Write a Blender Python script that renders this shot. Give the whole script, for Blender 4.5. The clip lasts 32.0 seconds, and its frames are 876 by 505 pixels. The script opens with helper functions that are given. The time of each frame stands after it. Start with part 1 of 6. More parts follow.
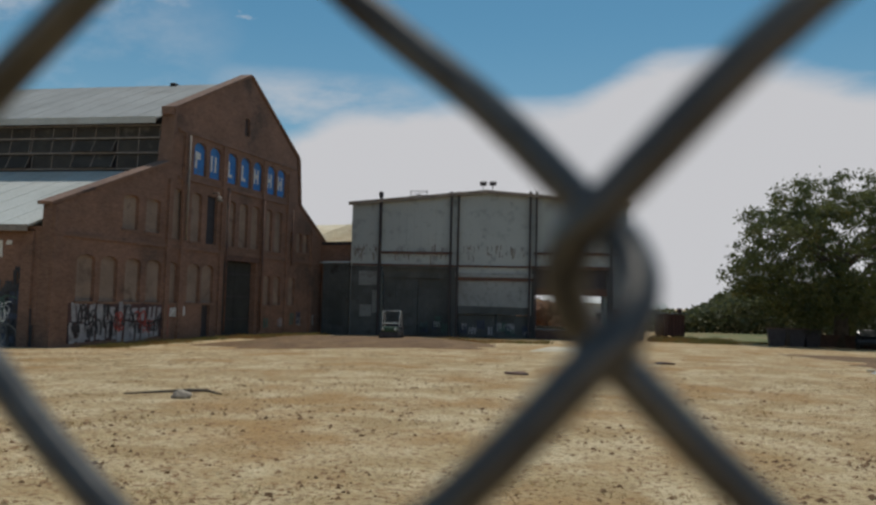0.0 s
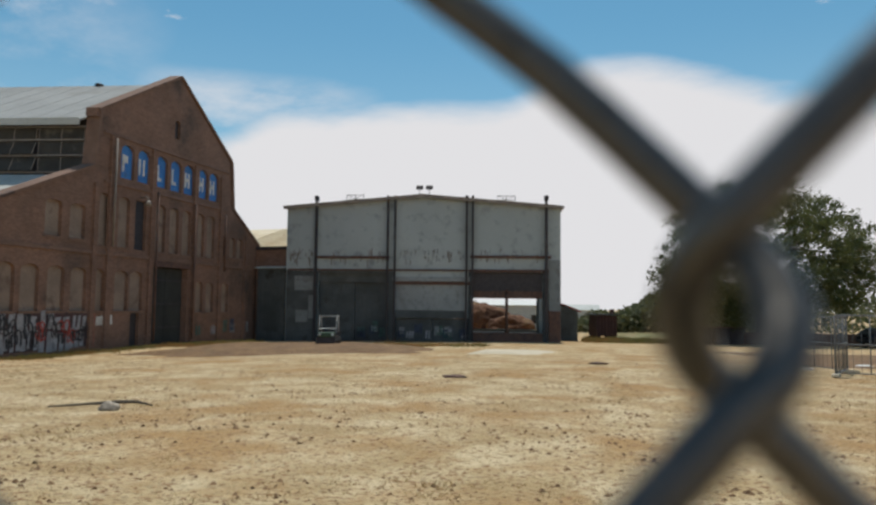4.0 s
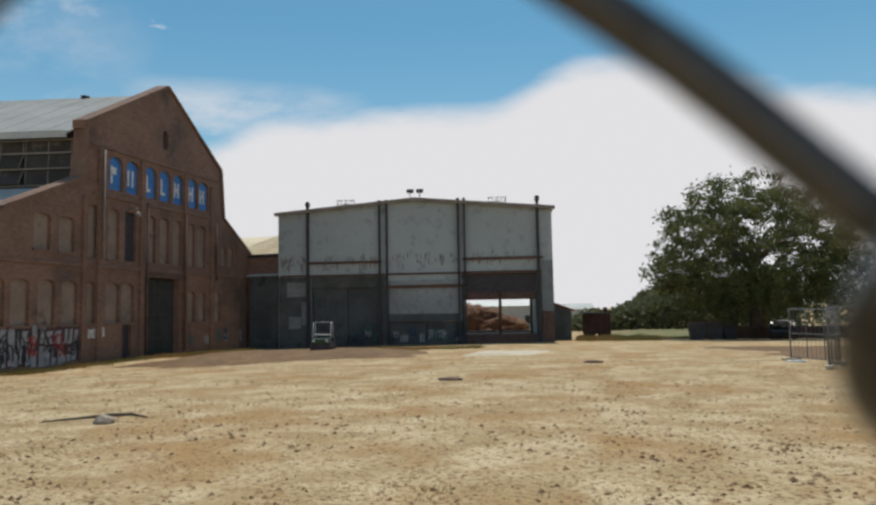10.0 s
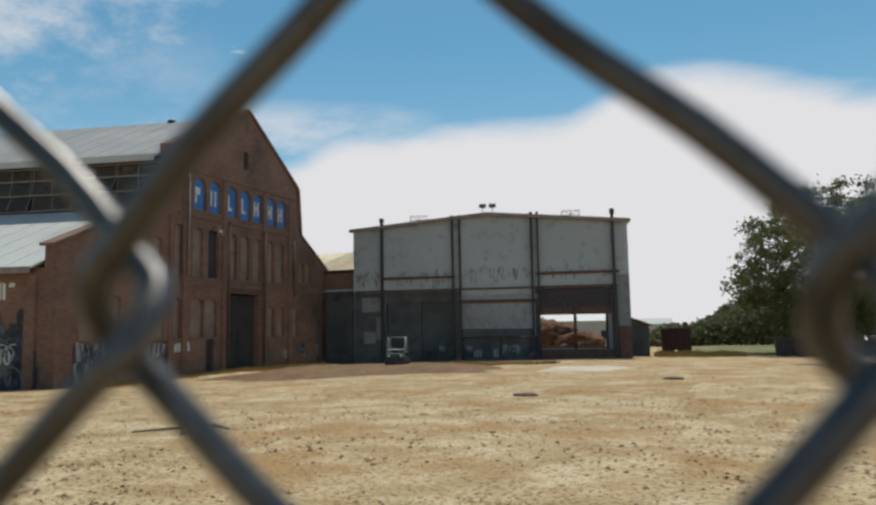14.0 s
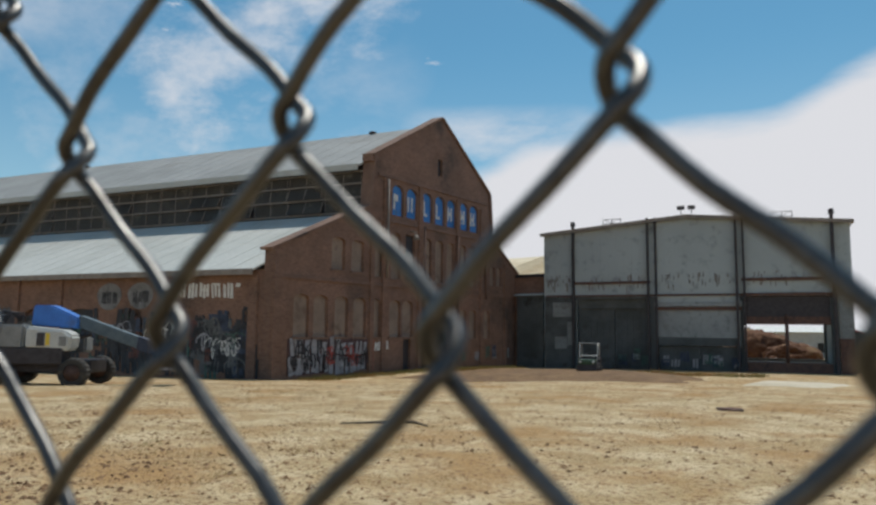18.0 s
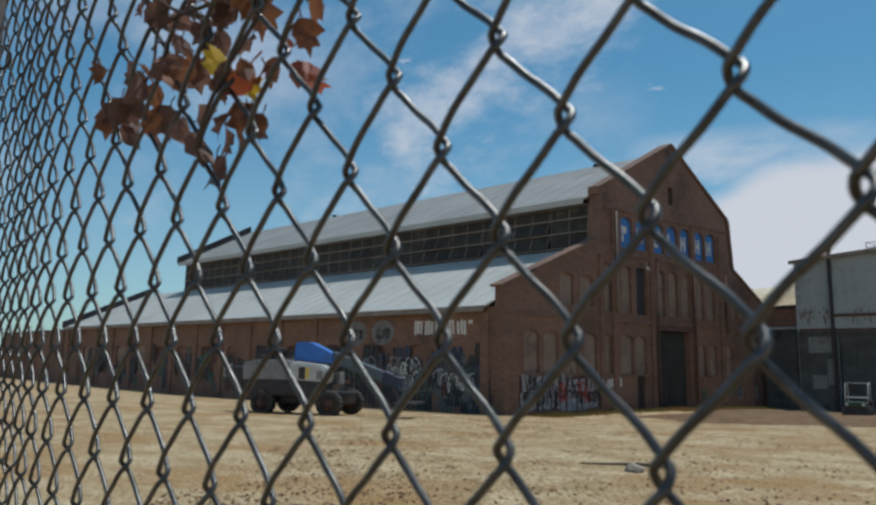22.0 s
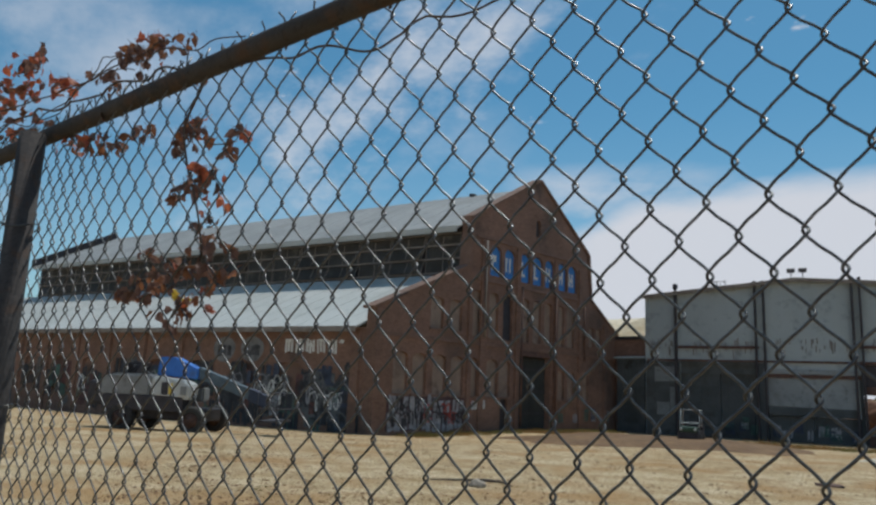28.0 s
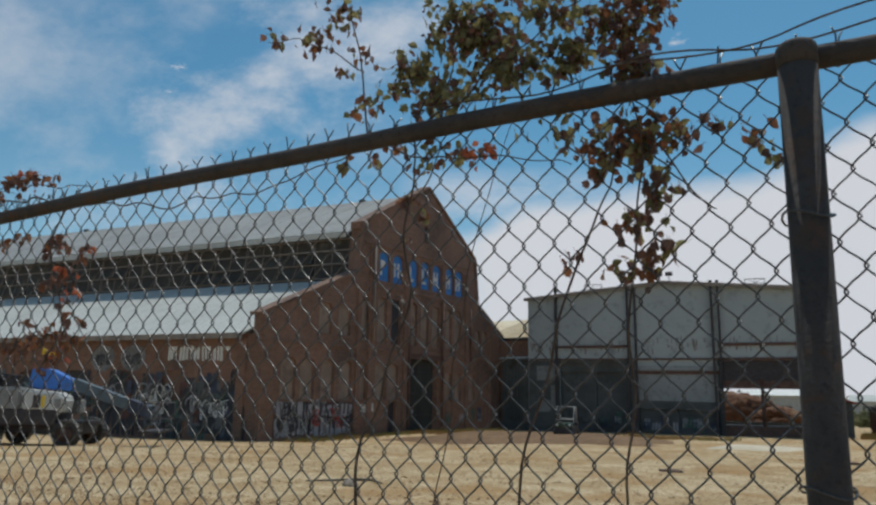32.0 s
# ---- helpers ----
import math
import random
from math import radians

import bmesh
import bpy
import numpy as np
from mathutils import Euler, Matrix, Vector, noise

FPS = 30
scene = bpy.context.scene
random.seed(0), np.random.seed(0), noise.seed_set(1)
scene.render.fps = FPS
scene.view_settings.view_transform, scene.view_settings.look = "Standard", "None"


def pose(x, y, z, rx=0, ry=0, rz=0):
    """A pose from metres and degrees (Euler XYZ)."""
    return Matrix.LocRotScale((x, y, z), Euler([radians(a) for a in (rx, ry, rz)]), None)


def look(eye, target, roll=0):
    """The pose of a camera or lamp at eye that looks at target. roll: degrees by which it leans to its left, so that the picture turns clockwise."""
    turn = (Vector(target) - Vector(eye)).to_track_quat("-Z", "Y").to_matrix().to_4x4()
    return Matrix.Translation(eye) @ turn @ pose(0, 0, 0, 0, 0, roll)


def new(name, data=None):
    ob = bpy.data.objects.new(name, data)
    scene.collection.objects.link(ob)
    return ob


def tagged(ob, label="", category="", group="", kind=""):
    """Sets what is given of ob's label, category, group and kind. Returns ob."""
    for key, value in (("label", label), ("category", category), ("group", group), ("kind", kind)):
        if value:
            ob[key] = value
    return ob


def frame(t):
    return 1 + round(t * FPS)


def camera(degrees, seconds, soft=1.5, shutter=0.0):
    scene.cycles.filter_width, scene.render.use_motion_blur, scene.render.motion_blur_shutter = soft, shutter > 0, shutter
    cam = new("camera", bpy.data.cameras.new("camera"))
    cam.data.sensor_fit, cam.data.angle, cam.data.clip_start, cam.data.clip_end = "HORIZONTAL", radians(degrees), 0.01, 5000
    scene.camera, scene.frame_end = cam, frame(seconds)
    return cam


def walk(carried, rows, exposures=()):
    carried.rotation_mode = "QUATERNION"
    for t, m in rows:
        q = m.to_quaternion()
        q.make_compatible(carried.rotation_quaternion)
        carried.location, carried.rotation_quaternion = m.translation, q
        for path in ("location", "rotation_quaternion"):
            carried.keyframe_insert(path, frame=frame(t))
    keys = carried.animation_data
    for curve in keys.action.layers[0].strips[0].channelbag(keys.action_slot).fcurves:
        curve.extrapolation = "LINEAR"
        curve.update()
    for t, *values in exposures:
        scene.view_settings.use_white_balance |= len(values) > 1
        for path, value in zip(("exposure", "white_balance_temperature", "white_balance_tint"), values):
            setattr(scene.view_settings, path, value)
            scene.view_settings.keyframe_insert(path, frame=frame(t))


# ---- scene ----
ROWS = [
    (0, 0.2716, -0.0578, 1.4066, 14.93, 3.96, 1.45),
    (0.5, 0.2694, -0.0534, 1.4081, 12.76, 4.32, 1.00),
    (1, 0.2671, -0.0490, 1.4095, 11.54, 4.78, 0.62),
    (1.5, 0.2664, -0.0488, 1.4096, 10.81, 5.18, 0.76),
    (2, 0.2658, -0.0487, 1.4097, 10.26, 5.57, 0.40),
    (2.5, 0.2655, -0.0489, 1.4091, 10.37, 5.59, 0.56),
    (3, 0.2653, -0.0492, 1.4084, 10.44, 5.18, 0.50),
    (3.5, 0.2622, -0.0476, 1.4082, 10.43, 4.87, 0.67),
    (5.5, 0.2499, -0.0414, 1.4070, 7.27, 2.50, -0.83),
    (6, 0.2468, -0.0398, 1.4067, 7.01, 2.34, -1.15),
    (6.5, 0.2475, -0.0396, 1.4078, 7.50, 2.22, -1.27),
    (7, 0.2482, -0.0393, 1.4088, 8.14, 2.64, -1.10),
    (7.5, 0.2482, -0.0393, 1.4083, 8.04, 3.57, -1.09),
    (8, 0.2483, -0.0393, 1.4079, 8.21, 4.42, -0.86),
    (8.5, 0.2487, -0.0393, 1.4087, 8.56, 4.83, -0.91),
    (9, 0.2491, -0.0393, 1.4095, 8.93, 4.84, -1.10),
    (9.5, 0.2493, -0.0392, 1.4097, 9.10, 4.65, -1.04),
    (10, 0.2495, -0.0392, 1.4100, 9.28, 4.59, -1.04),
    (10.5, 0.2497, -0.0391, 1.4102, 9.48, 4.78, -1.05),
    (11, 0.2499, -0.0390, 1.4097, 9.69, 5.59, -0.75),
    (11.5, 0.2506, -0.0416, 1.4084, 9.94, 6.31, -0.72),
    (12, 0.2512, -0.0443, 1.4071, 10.60, 6.51, -0.89),
    (12.5, 0.2516, -0.0470, 1.4072, 11.19, 6.42, -1.01),
    (13, 0.2520, -0.0498, 1.4074, 11.95, 6.26, -1.10),
    (13.5, 0.2518, -0.0548, 1.4072, 13.21, 6.03, -1.21),
    (15.5, 0.2414, -0.0906, 1.4082, 21.67, 5.90, -0.10),
    (16, 0.2320, -0.0979, 1.4138, 23.40, 6.14, -0.13),
    (16.5, 0.2222, -0.1038, 1.4139, 25.11, 6.33, 0.07),
    (17, 0.2125, -0.1100, 1.4141, 26.89, 6.29, 0.05),
    (17.5, 0.2046, -0.1121, 1.4131, 28.72, 6.31, 0.65),
    (18, 0.1966, -0.1140, 1.4119, 30.13, 6.24, 0.66),
    (18.5, 0.1869, -0.1211, 1.4179, 32.00, 6.30, 0.61),
    (19, 0.1753, -0.1394, 1.4230, 34.53, 6.53, 0.44),
    (19.5, 0.1674, -0.1475, 1.4278, 36.96, 6.92, 0.60),
    (20, 0.1530, -0.1622, 1.4328, 39.01, 7.49, 0.47),
    (20.5, 0.1406, -0.1831, 1.4375, 41.53, 7.76, 0.95),
    (21, 0.1345, -0.1995, 1.4402, 43.76, 8.14, 1.15),
    (21.5, 0.1296, -0.2164, 1.4412, 46.03, 8.55, 1.46),
    (22, 0.1291, -0.2308, 1.4456, 48.08, 8.74, 1.04),
    (22.5, 0.1385, -0.2371, 1.4463, 49.19, 8.66, 1.02),
    (23, 0.1640, -0.2411, 1.4460, 48.89, 8.87, 1.26),
    (23.5, 0.2040, -0.2589, 1.4421, 48.30, 8.74, 1.70),
    (24, 0.2563, -0.3035, 1.4322, 47.50, 9.19, 1.43),
    (24.5, 0.3461, -0.3885, 1.4319, 46.05, 8.77, 1.34),
    (26.5, 0.7159, -0.6930, 1.4610, 42.27, 9.74, 1.83),
    (27, 0.8044, -0.7449, 1.4736, 41.07, 10.12, 2.03),
    (27.5, 0.9218, -0.7516, 1.4944, 40.47, 10.42, 2.50),
    (28, 0.9729, -0.8351, 1.4952, 38.39, 10.53, 2.53),
    (28.5, 1.0197, -0.9879, 1.5011, 35.76, 10.30, 1.93),
    (29, 1.1378, -1.1015, 1.5118, 33.78, 10.23, 2.33),
    (29.5, 1.3073, -1.1420, 1.5149, 31.98, 9.78, 2.75),
    (30, 1.4231, -1.2301, 1.5146, 30.66, 9.14, 1.67),
    (30.5, 1.4942, -1.3379, 1.5226, 29.79, 8.75, 0.33),
    (31, 1.6279, -1.3867, 1.5223, 29.53, 8.87, 0.38),
    (31.5, 1.7943, -1.3839, 1.5460, 29.75, 10.07, 0.92),
    (32, 1.8931, -1.4091, 1.5453, 29.92, 10.97, 0.94),
]
cam = camera(62.5, 32.0, soft=2.5)
cam.data.dof.use_dof = True
cam.data.dof.focus_distance = 2.2
cam.data.dof.aperture_fstop = 14.0
walk(cam, [(t, pose(x, y, z, 90 + pitch, 0, yaw) @ pose(0, 0, 0, 0, 0, roll)) for t, x, y, z, yaw, pitch, roll in ROWS],
     exposures=[(0, -0.42, 6450, 10), (1, -0.3, 6450, 10), (2, 0.0, 6550, 10), (13.5, 0.0, 6550, 10), (16, 0.0, 6600, 10), (19, -0.12, 6200, 10), (21, -0.28, 6000, 9), (24, -0.26, 6020, 9), (29, -0.24, 6050, 9), (32, -0.25, 6200, 9)])

# ---- sky and sun ----
SUN_EL, SUN_AZ = 71.0, 2.0     # azimuth: degrees to the left of +y
sky_world = bpy.data.worlds.new("sky")
scene.world = sky_world
sky_world.use_nodes = True
wn, wl = sky_world.node_tree.nodes, sky_world.node_tree.links
wn.clear()


def wmath(op, a, b=None, clamp=False):
    n = wn.new("ShaderNodeMath")
    n.operation, n.use_clamp = op, clamp
    for i, s in enumerate((a, b)):
        if s is None:
            continue
        if isinstance(s, (int, float)):
            n.inputs[i].default_value = s
        else:
            wl.new(s, n.inputs[i])
    return n.outputs[0]


def wsmooth(x, lo, hi):
    n = wn.new("ShaderNodeMapRange")
    n.interpolation_type = "SMOOTHSTEP"
    wl.new(x, n.inputs[0])
    n.inputs[1].default_value, n.inputs[2].default_value = lo, hi
    return n.outputs[0]


def wnoise(vec, scale, detail=6, rough=0.6):
    n = wn.new("ShaderNodeTexNoise")
    wl.new(vec, n.inputs["Vector"])
    n.inputs["Scale"].default_value, n.inputs["Detail"].default_value, n.inputs["Roughness"].default_value = scale, detail, rough
    return n.outputs[0]


sky = wn.new("ShaderNodeTexSky")
sky.sky_type, sky.sun_disc = "NISHITA", False
sky.sun_elevation, sky.sun_rotation = radians(SUN_EL), radians(-SUN_AZ)
sky.air_density, sky.dust_density, sky.ozone_density = 1.0, 0.6, 2.5
coord = wn.new("ShaderNodeTexCoord")
sep = wn.new("ShaderNodeSeparateXYZ")
wl.new(coord.outputs["Generated"], sep.inputs[0])
stretch = wn.new("ShaderNodeMapping")
wl.new(coord.outputs["Generated"], stretch.inputs[0])
stretch.inputs["Scale"].default_value = (1.0, 1.0, 2.6)
streak = wn.new("ShaderNodeMapping")
wl.new(coord.outputs["Generated"], streak.inputs[0])
streak.inputs["Rotation"].default_value = (0.3, 0.5, 0.4)
streak.inputs["Scale"].default_value = (0.8, 2.2, 3.0)
big, fine = wnoise(stretch.outputs[0], 2.3, 8, 0.55), wnoise(streak.outputs[0], 2.2, 8, 0.6)
# the bank of cloud low over the yard, with a hump to the north and a frayed western end
across = sep.outputs[0]
hump = wmath("MULTIPLY", wmath("MULTIPLY", wsmooth(across, -0.10, 0.06), wsmooth(across, 0.28, 0.08)), 0.056)
sink = wmath("ADD", wmath("MULTIPLY", wsmooth(across, -0.36, -0.47), -0.045), wmath("MULTIPLY", wsmooth(across, 0.2, 0.42), -0.022))
ragged = wmath("ADD", wmath("MULTIPLY", wmath("SUBTRACT", big, 0.5), 0.05), wmath("MULTIPLY", wmath("SUBTRACT", fine, 0.5), 0.085))
top = wmath("ADD", wmath("ADD", hump, sink), wmath("ADD", ragged, 0.258))
bank = wsmooth(wmath("SUBTRACT", top, sep.outputs[2]), -0.022, 0.026)
bank = wmath("MULTIPLY", bank, wsmooth(across, -0.56, -0.42))
# thin fibres combed out above the western end
fibre = wmath("MULTIPLY", wmath("MULTIPLY", wsmooth(across, -0.20, -0.36), wsmooth(across, -0.56, -0.46)), wmath("MULTIPLY", wsmooth(sep.outputs[2], 0.315, 0.27), 0.8))
fibre = wmath("MULTIPLY", fibre, wsmooth(fine, 0.40, 0.66))
west = wsmooth(across, -0.45, -0.62)
wisp = wmath("MULTIPLY", wmath("MULTIPLY", wsmooth(fine, 0.40, 0.74), 0.55), west)
puff = wmath("MULTIPLY", wmath("MULTIPLY", wsmooth(wnoise(stretch.outputs[0], 9.0, 5, 0.6), 0.66, 0.74), wsmooth(sep.outputs[2], 0.32, 0.37)), 0.8)


def lobe(place, radius):
    """How near a direction of the sky lies to the middle of a cloud."""
    d = wn.new("ShaderNodeVectorMath")
    d.operation = "DISTANCE"
    wl.new(coord.outputs["Generated"], d.inputs[0])
    d.inputs[1].default_value = place
    return wsmooth(d.outputs["Value"], radius, 0.0)


# a torn cloud high in the north-west, drawn out in three lobes
core = wmath("MAXIMUM", wmath("MAXIMUM", lobe((-0.56, 0.69, 0.46), 0.24), lobe((-0.64, 0.66, 0.39), 0.17)), lobe((-0.70, 0.625, 0.345), 0.20))
shred = wnoise(streak.outputs[0], 4.6, 9, 0.66)
torn = wmath("MULTIPLY", wsmooth(wmath("ADD", wmath("MULTIPLY", core, 0.34), wmath("ADD", wmath("MULTIPLY", fine, 0.55), wmath("MULTIPLY", shred, 0.6))), 0.68, 1.0), 0.85)
wisp = wmath("MAXIMUM", wmath("MAXIMUM", wisp, puff), wmath("MAXIMUM", torn, fibre))
haze = wmath("MULTIPLY", wsmooth(sep.outputs[2], 0.40, 0.0), 0.3)
mask = wmath("MAXIMUM", wmath("MAXIMUM", bank, wisp), haze)
mix = wn.new("ShaderNodeMix")
mix.data_type = "RGBA"
wl.new(mask, mix.inputs[0])
tint = wn.new("ShaderNodeMix")
tint.data_type, tint.blend_type = "RGBA", "MULTIPLY"
tint.inputs[0].default_value = 1.0
wl.new(sky.outputs[0], tint.inputs[6])
tint.inputs[7].default_value = (0.56, 0.95, 0.92, 1)
wl.new(tint.outputs[2], mix.inputs[6])
mix.inputs[7].default_value = (6.7, 6.7, 6.9, 1)
back = wn.new("ShaderNodeBackground")
wl.new(mix.outputs[2], back.inputs[0])
back.inputs[1].default_value = 0.112
wout = wn.new("ShaderNodeOutputWorld")
wl.new(back.outputs[0], wout.inputs[0])

sun = new("sun", bpy.data.lights.new("sun", "SUN"))
sun.data.energy, sun.data.angle, sun.data.color = 3.3, radians(0.53), (1.0, 0.94, 0.84)
sun.matrix_world = look(Vector((-math.sin(radians(SUN_AZ)) * math.cos(radians(SUN_EL)), math.cos(radians(SUN_AZ)) * math.cos(radians(SUN_EL)), math.sin(radians(SUN_EL)))) * 200, (0, 0, 0))


# ---- materials ----
def mat(name, c1, c2, rough=0.8, metal=0.0, scale=4.0, bump=0.2, fine=40.0, spots=None, spot_scale=1.5, spot_at=(0.55, 0.7), stretch=(1, 1, 1), random=0.0, translucent=0.0, world=True, specks=None):
    """Two colours mixed by coarse and fine noise, stains of a third colour, fine relief."""
    m = bpy.data.materials.new(name)
    m.use_nodes = True
    n, l = m.node_tree.nodes, m.node_tree.links
    b = n["Principled BSDF"]
    tc = n.new("ShaderNodeTexCoord")
    mp = n.new("ShaderNodeMapping")
    mp.inputs["Scale"].default_value = stretch
    if world:
        geo = n.new("ShaderNodeNewGeometry")
        l.new(geo.outputs["Position"], mp.inputs[0])
    else:
        l.new(tc.outputs["Object"], mp.inputs[0])

    def nz(s, d=5.0, r=0.6):
        t = n.new("ShaderNodeTexNoise")
        l.new(mp.outputs[0], t.inputs["Vector"])
        t.inputs["Scale"].default_value, t.inputs["Detail"].default_value, t.inputs["Roughness"].default_value = s, d, r
        return t.outputs[0]

    def mx(f, a, c):
        x = n.new("ShaderNodeMix")
        x.data_type = "RGBA"
        if isinstance(f, float):
            x.inputs[0].default_value = f
        else:
            l.new(f, x.inputs[0])
        for i, s in ((6, a), (7, c)):
            if isinstance(s, tuple):
                x.inputs[i].default_value = (*s, 1)
            else:
                l.new(s, x.inputs[i])
        return x.outputs[2]

    def sm(s, lo, hi):
        r = n.new("ShaderNodeMapRange")
        r.interpolation_type = "SMOOTHSTEP"
        l.new(s, r.inputs[0])
        r.inputs[1].default_value, r.inputs[2].default_value = lo, hi
        return r.outputs[0]

    col = mx(sm(nz(scale), 0.35, 0.65), c1, c2)
    dark = tuple(0.6 * v for v in c1)
    col = mx(sm(nz(fine, 3.0), 0.5, 0.8), col, dark)
    if spots:
        col = mx(sm(nz(spot_scale, 8.0, 0.65), *spot_at), col, spots)
    if specks:
        col = mx(sm(nz(specks[0], 2.0, 0.5), specks[1], specks[1] + 0.13), col, specks[2])
        col = mx(sm(nz(specks[0] * 0.31, 6.0, 0.8), 0.47, 0.78), col, specks[3])
    if random:
        info = n.new("ShaderNodeObjectInfo")
        hsv = n.new("ShaderNodeHueSaturation")
        mr = n.new("ShaderNodeMapRange")
        l.new(info.outputs["Random"], mr.inputs[0])
        mr.inputs[3].default_value, mr.inputs[4].default_value = 1 - random, 1 + random
        l.new(mr.outputs[0], hsv.inputs["Value"])
        l.new(col, hsv.inputs["Color"])
        col = hsv.outputs[0]
    l.new(col, b.inputs["Base Color"])
    rr = n.new("ShaderNodeMapRange")
    l.new(nz(scale * 2.3), rr.inputs[0])
    rr.inputs[3].default_value, rr.inputs[4].default_value = max(0.05, rough - 0.12), min(1, rough + 0.1)
    l.new(rr.outputs[0], b.inputs["Roughness"])
    b.inputs["Metallic"].default_value = metal
    if bump:
        bp = n.new("ShaderNodeBump")
        bp.inputs["Strength"].default_value, bp.inputs["Distance"].default_value = bump, 0.02 if bump < 0.9 else 0.09
        l.new(nz(fine, 4.0), bp.inputs["Height"])
        l.new(bp.outputs[0], b.inputs["Normal"])
    if translucent:
        tr = n.new("ShaderNodeBsdfTranslucent")
        l.new(col, tr.inputs[0])
        ms = n.new("ShaderNodeMixShader")
        ms.inputs[0].default_value = translucent
        l.new(b.outputs[0], ms.inputs[1])
        l.new(tr.outputs[0], ms.inputs[2])
        l.new(ms.outputs[0], n["Material Output"].inputs[0])
    return m


def brick_mat(name, c1, c2, mortar, dirt):
    """Brickwork seen from afar: courses, uneven bricks, soot and washed-out patches."""
    m = mat(name, c1, c2, 0.9, 0, 0.35, 0.3, 14.0, dirt, 0.25, (0.5, 0.72))
    n, l = m.node_tree.nodes, m.node_tree.links
    b = n["Principled BSDF"]
    geo = n.new("ShaderNodeNewGeometry")
    sp = n.new("ShaderNodeSeparateXYZ")
    l.new(geo.outputs["Position"], sp.inputs[0])
    add = n.new("ShaderNodeMath")
    add.operation = "ADD"
    l.new(sp.outputs[0], add.inputs[0])
    l.new(sp.outputs[1], add.inputs[1])
    cb = n.new("ShaderNodeCombineXYZ")
    l.new(add.outputs[0], cb.inputs[0])
    l.new(sp.outputs[2], cb.inputs[1])
    br = n.new("ShaderNodeTexBrick")
    l.new(cb.outputs[0], br.inputs["Vector"])
    br.inputs["Scale"].default_value = 1.0
    br.inputs["Brick Width"].default_value, br.inputs["Row Height"].default_value, br.inputs["Mortar Size"].default_value = 0.22, 0.075, 0.009
    br.inputs["Color1"].default_value, br.inputs["Color2"].default_value, br.inputs["Mortar"].default_value = (1, 1, 1, 1), (0.55, 0.5, 0.5, 1), (*mortar, 1)
    old = b.inputs["Base Color"].links[0].from_socket
    x = n.new("ShaderNodeMix")
    x.data_type, x.blend_type = "RGBA", "MULTIPLY"
    x.inputs[0].default_value = 0.75
    l.new(old, x.inputs[6])
    l.new(br.outputs[0], x.inputs[7])
    l.new(x.outputs[2], b.inputs["Base Color"])
    return m


BRICK = brick_mat("old_red_brick", (0.205, 0.122, 0.086), (0.27, 0.158, 0.112), (0.9, 0.88, 0.82), (0.10, 0.072, 0.058))
BRICK_TRIM = mat("brick_trim", (0.168, 0.102, 0.073), (0.224, 0.134, 0.096), 0.9, 0, 1.0, 0.3, 20.0, (0.08, 0.053, 0.044), 0.6)
INFILL = mat("bricked_up_panel", (0.22, 0.163, 0.125), (0.295, 0.222, 0.17), 0.9, 0, 0.7, 0.25, 16.0, (0.15, 0.10, 0.076), 0.8)
BLUE_PANEL = mat("blue_board", (0.03, 0.17, 0.48), (0.04, 0.21, 0.55), 0.6, 0, 1.2, 0.08, 25.0, (0.06, 0.15, 0.30), 1.4)
WHITE_PAINT = mat("white_paint", (0.62, 0.62, 0.58), (0.72, 0.72, 0.68), 0.7, 0, 1.5, 0.08, 25.0, (0.42, 0.40, 0.36), 2.0)
ROOF_METAL = mat("weathered_sheet_roof", (0.42, 0.43, 0.40), (0.49, 0.50, 0.47), 0.8, 0.0, 0.25, 0.1, 9.0, (0.35, 0.33, 0.29), 0.2, (0.56, 0.75))
UPPER_ROOF = mat("aged_upper_roof", (0.26, 0.265, 0.255), (0.32, 0.325, 0.315), 0.8, 0.0, 0.25, 0.1, 9.0, (0.21, 0.20, 0.18), 0.2, (0.56, 0.75))
TAN_ROOF = mat("rusty_tan_roof", (0.58, 0.46, 0.29), (0.72, 0.62, 0.44), 0.7, 0.05, 0.5, 0.15, 9.0, (0.40, 0.24, 0.12), 0.5)
GLASS_OLD = mat("dirty_dark_glazing", (0.028, 0.025, 0.021), (0.05, 0.045, 0.037), 0.75, 0, 0.6, 0.05, 12.0, (0.11, 0.10, 0.08), 0.7)
FRAME_PAINT = mat("grey_window_bar", (0.20, 0.17, 0.145), (0.27, 0.235, 0.20), 0.75, 0, 2.0, 0.1)
STEEL_SHEET = mat("painted_grey_sheet", (0.32, 0.365, 0.37), (0.37, 0.42, 0.425), 0.65, 0.0, 0.12, 0.05, 1.2, (0.29, 0.32, 0.325), 0.35, (0.6, 0.8))
STEEL_DARK = mat("dark_green_grey_sheet", (0.052, 0.062, 0.064), (0.085, 0.098, 0.10), 0.7, 0.0, 0.5, 0.1, 9.0, (0.035, 0.033, 0.032), 0.6)
RUST = mat("rusty_iron", (0.10, 0.06, 0.05), (0.16, 0.09, 0.065), 0.85, 0.2, 3.0, 0.25, 30.0, (0.05, 0.035, 0.035), 2.0)
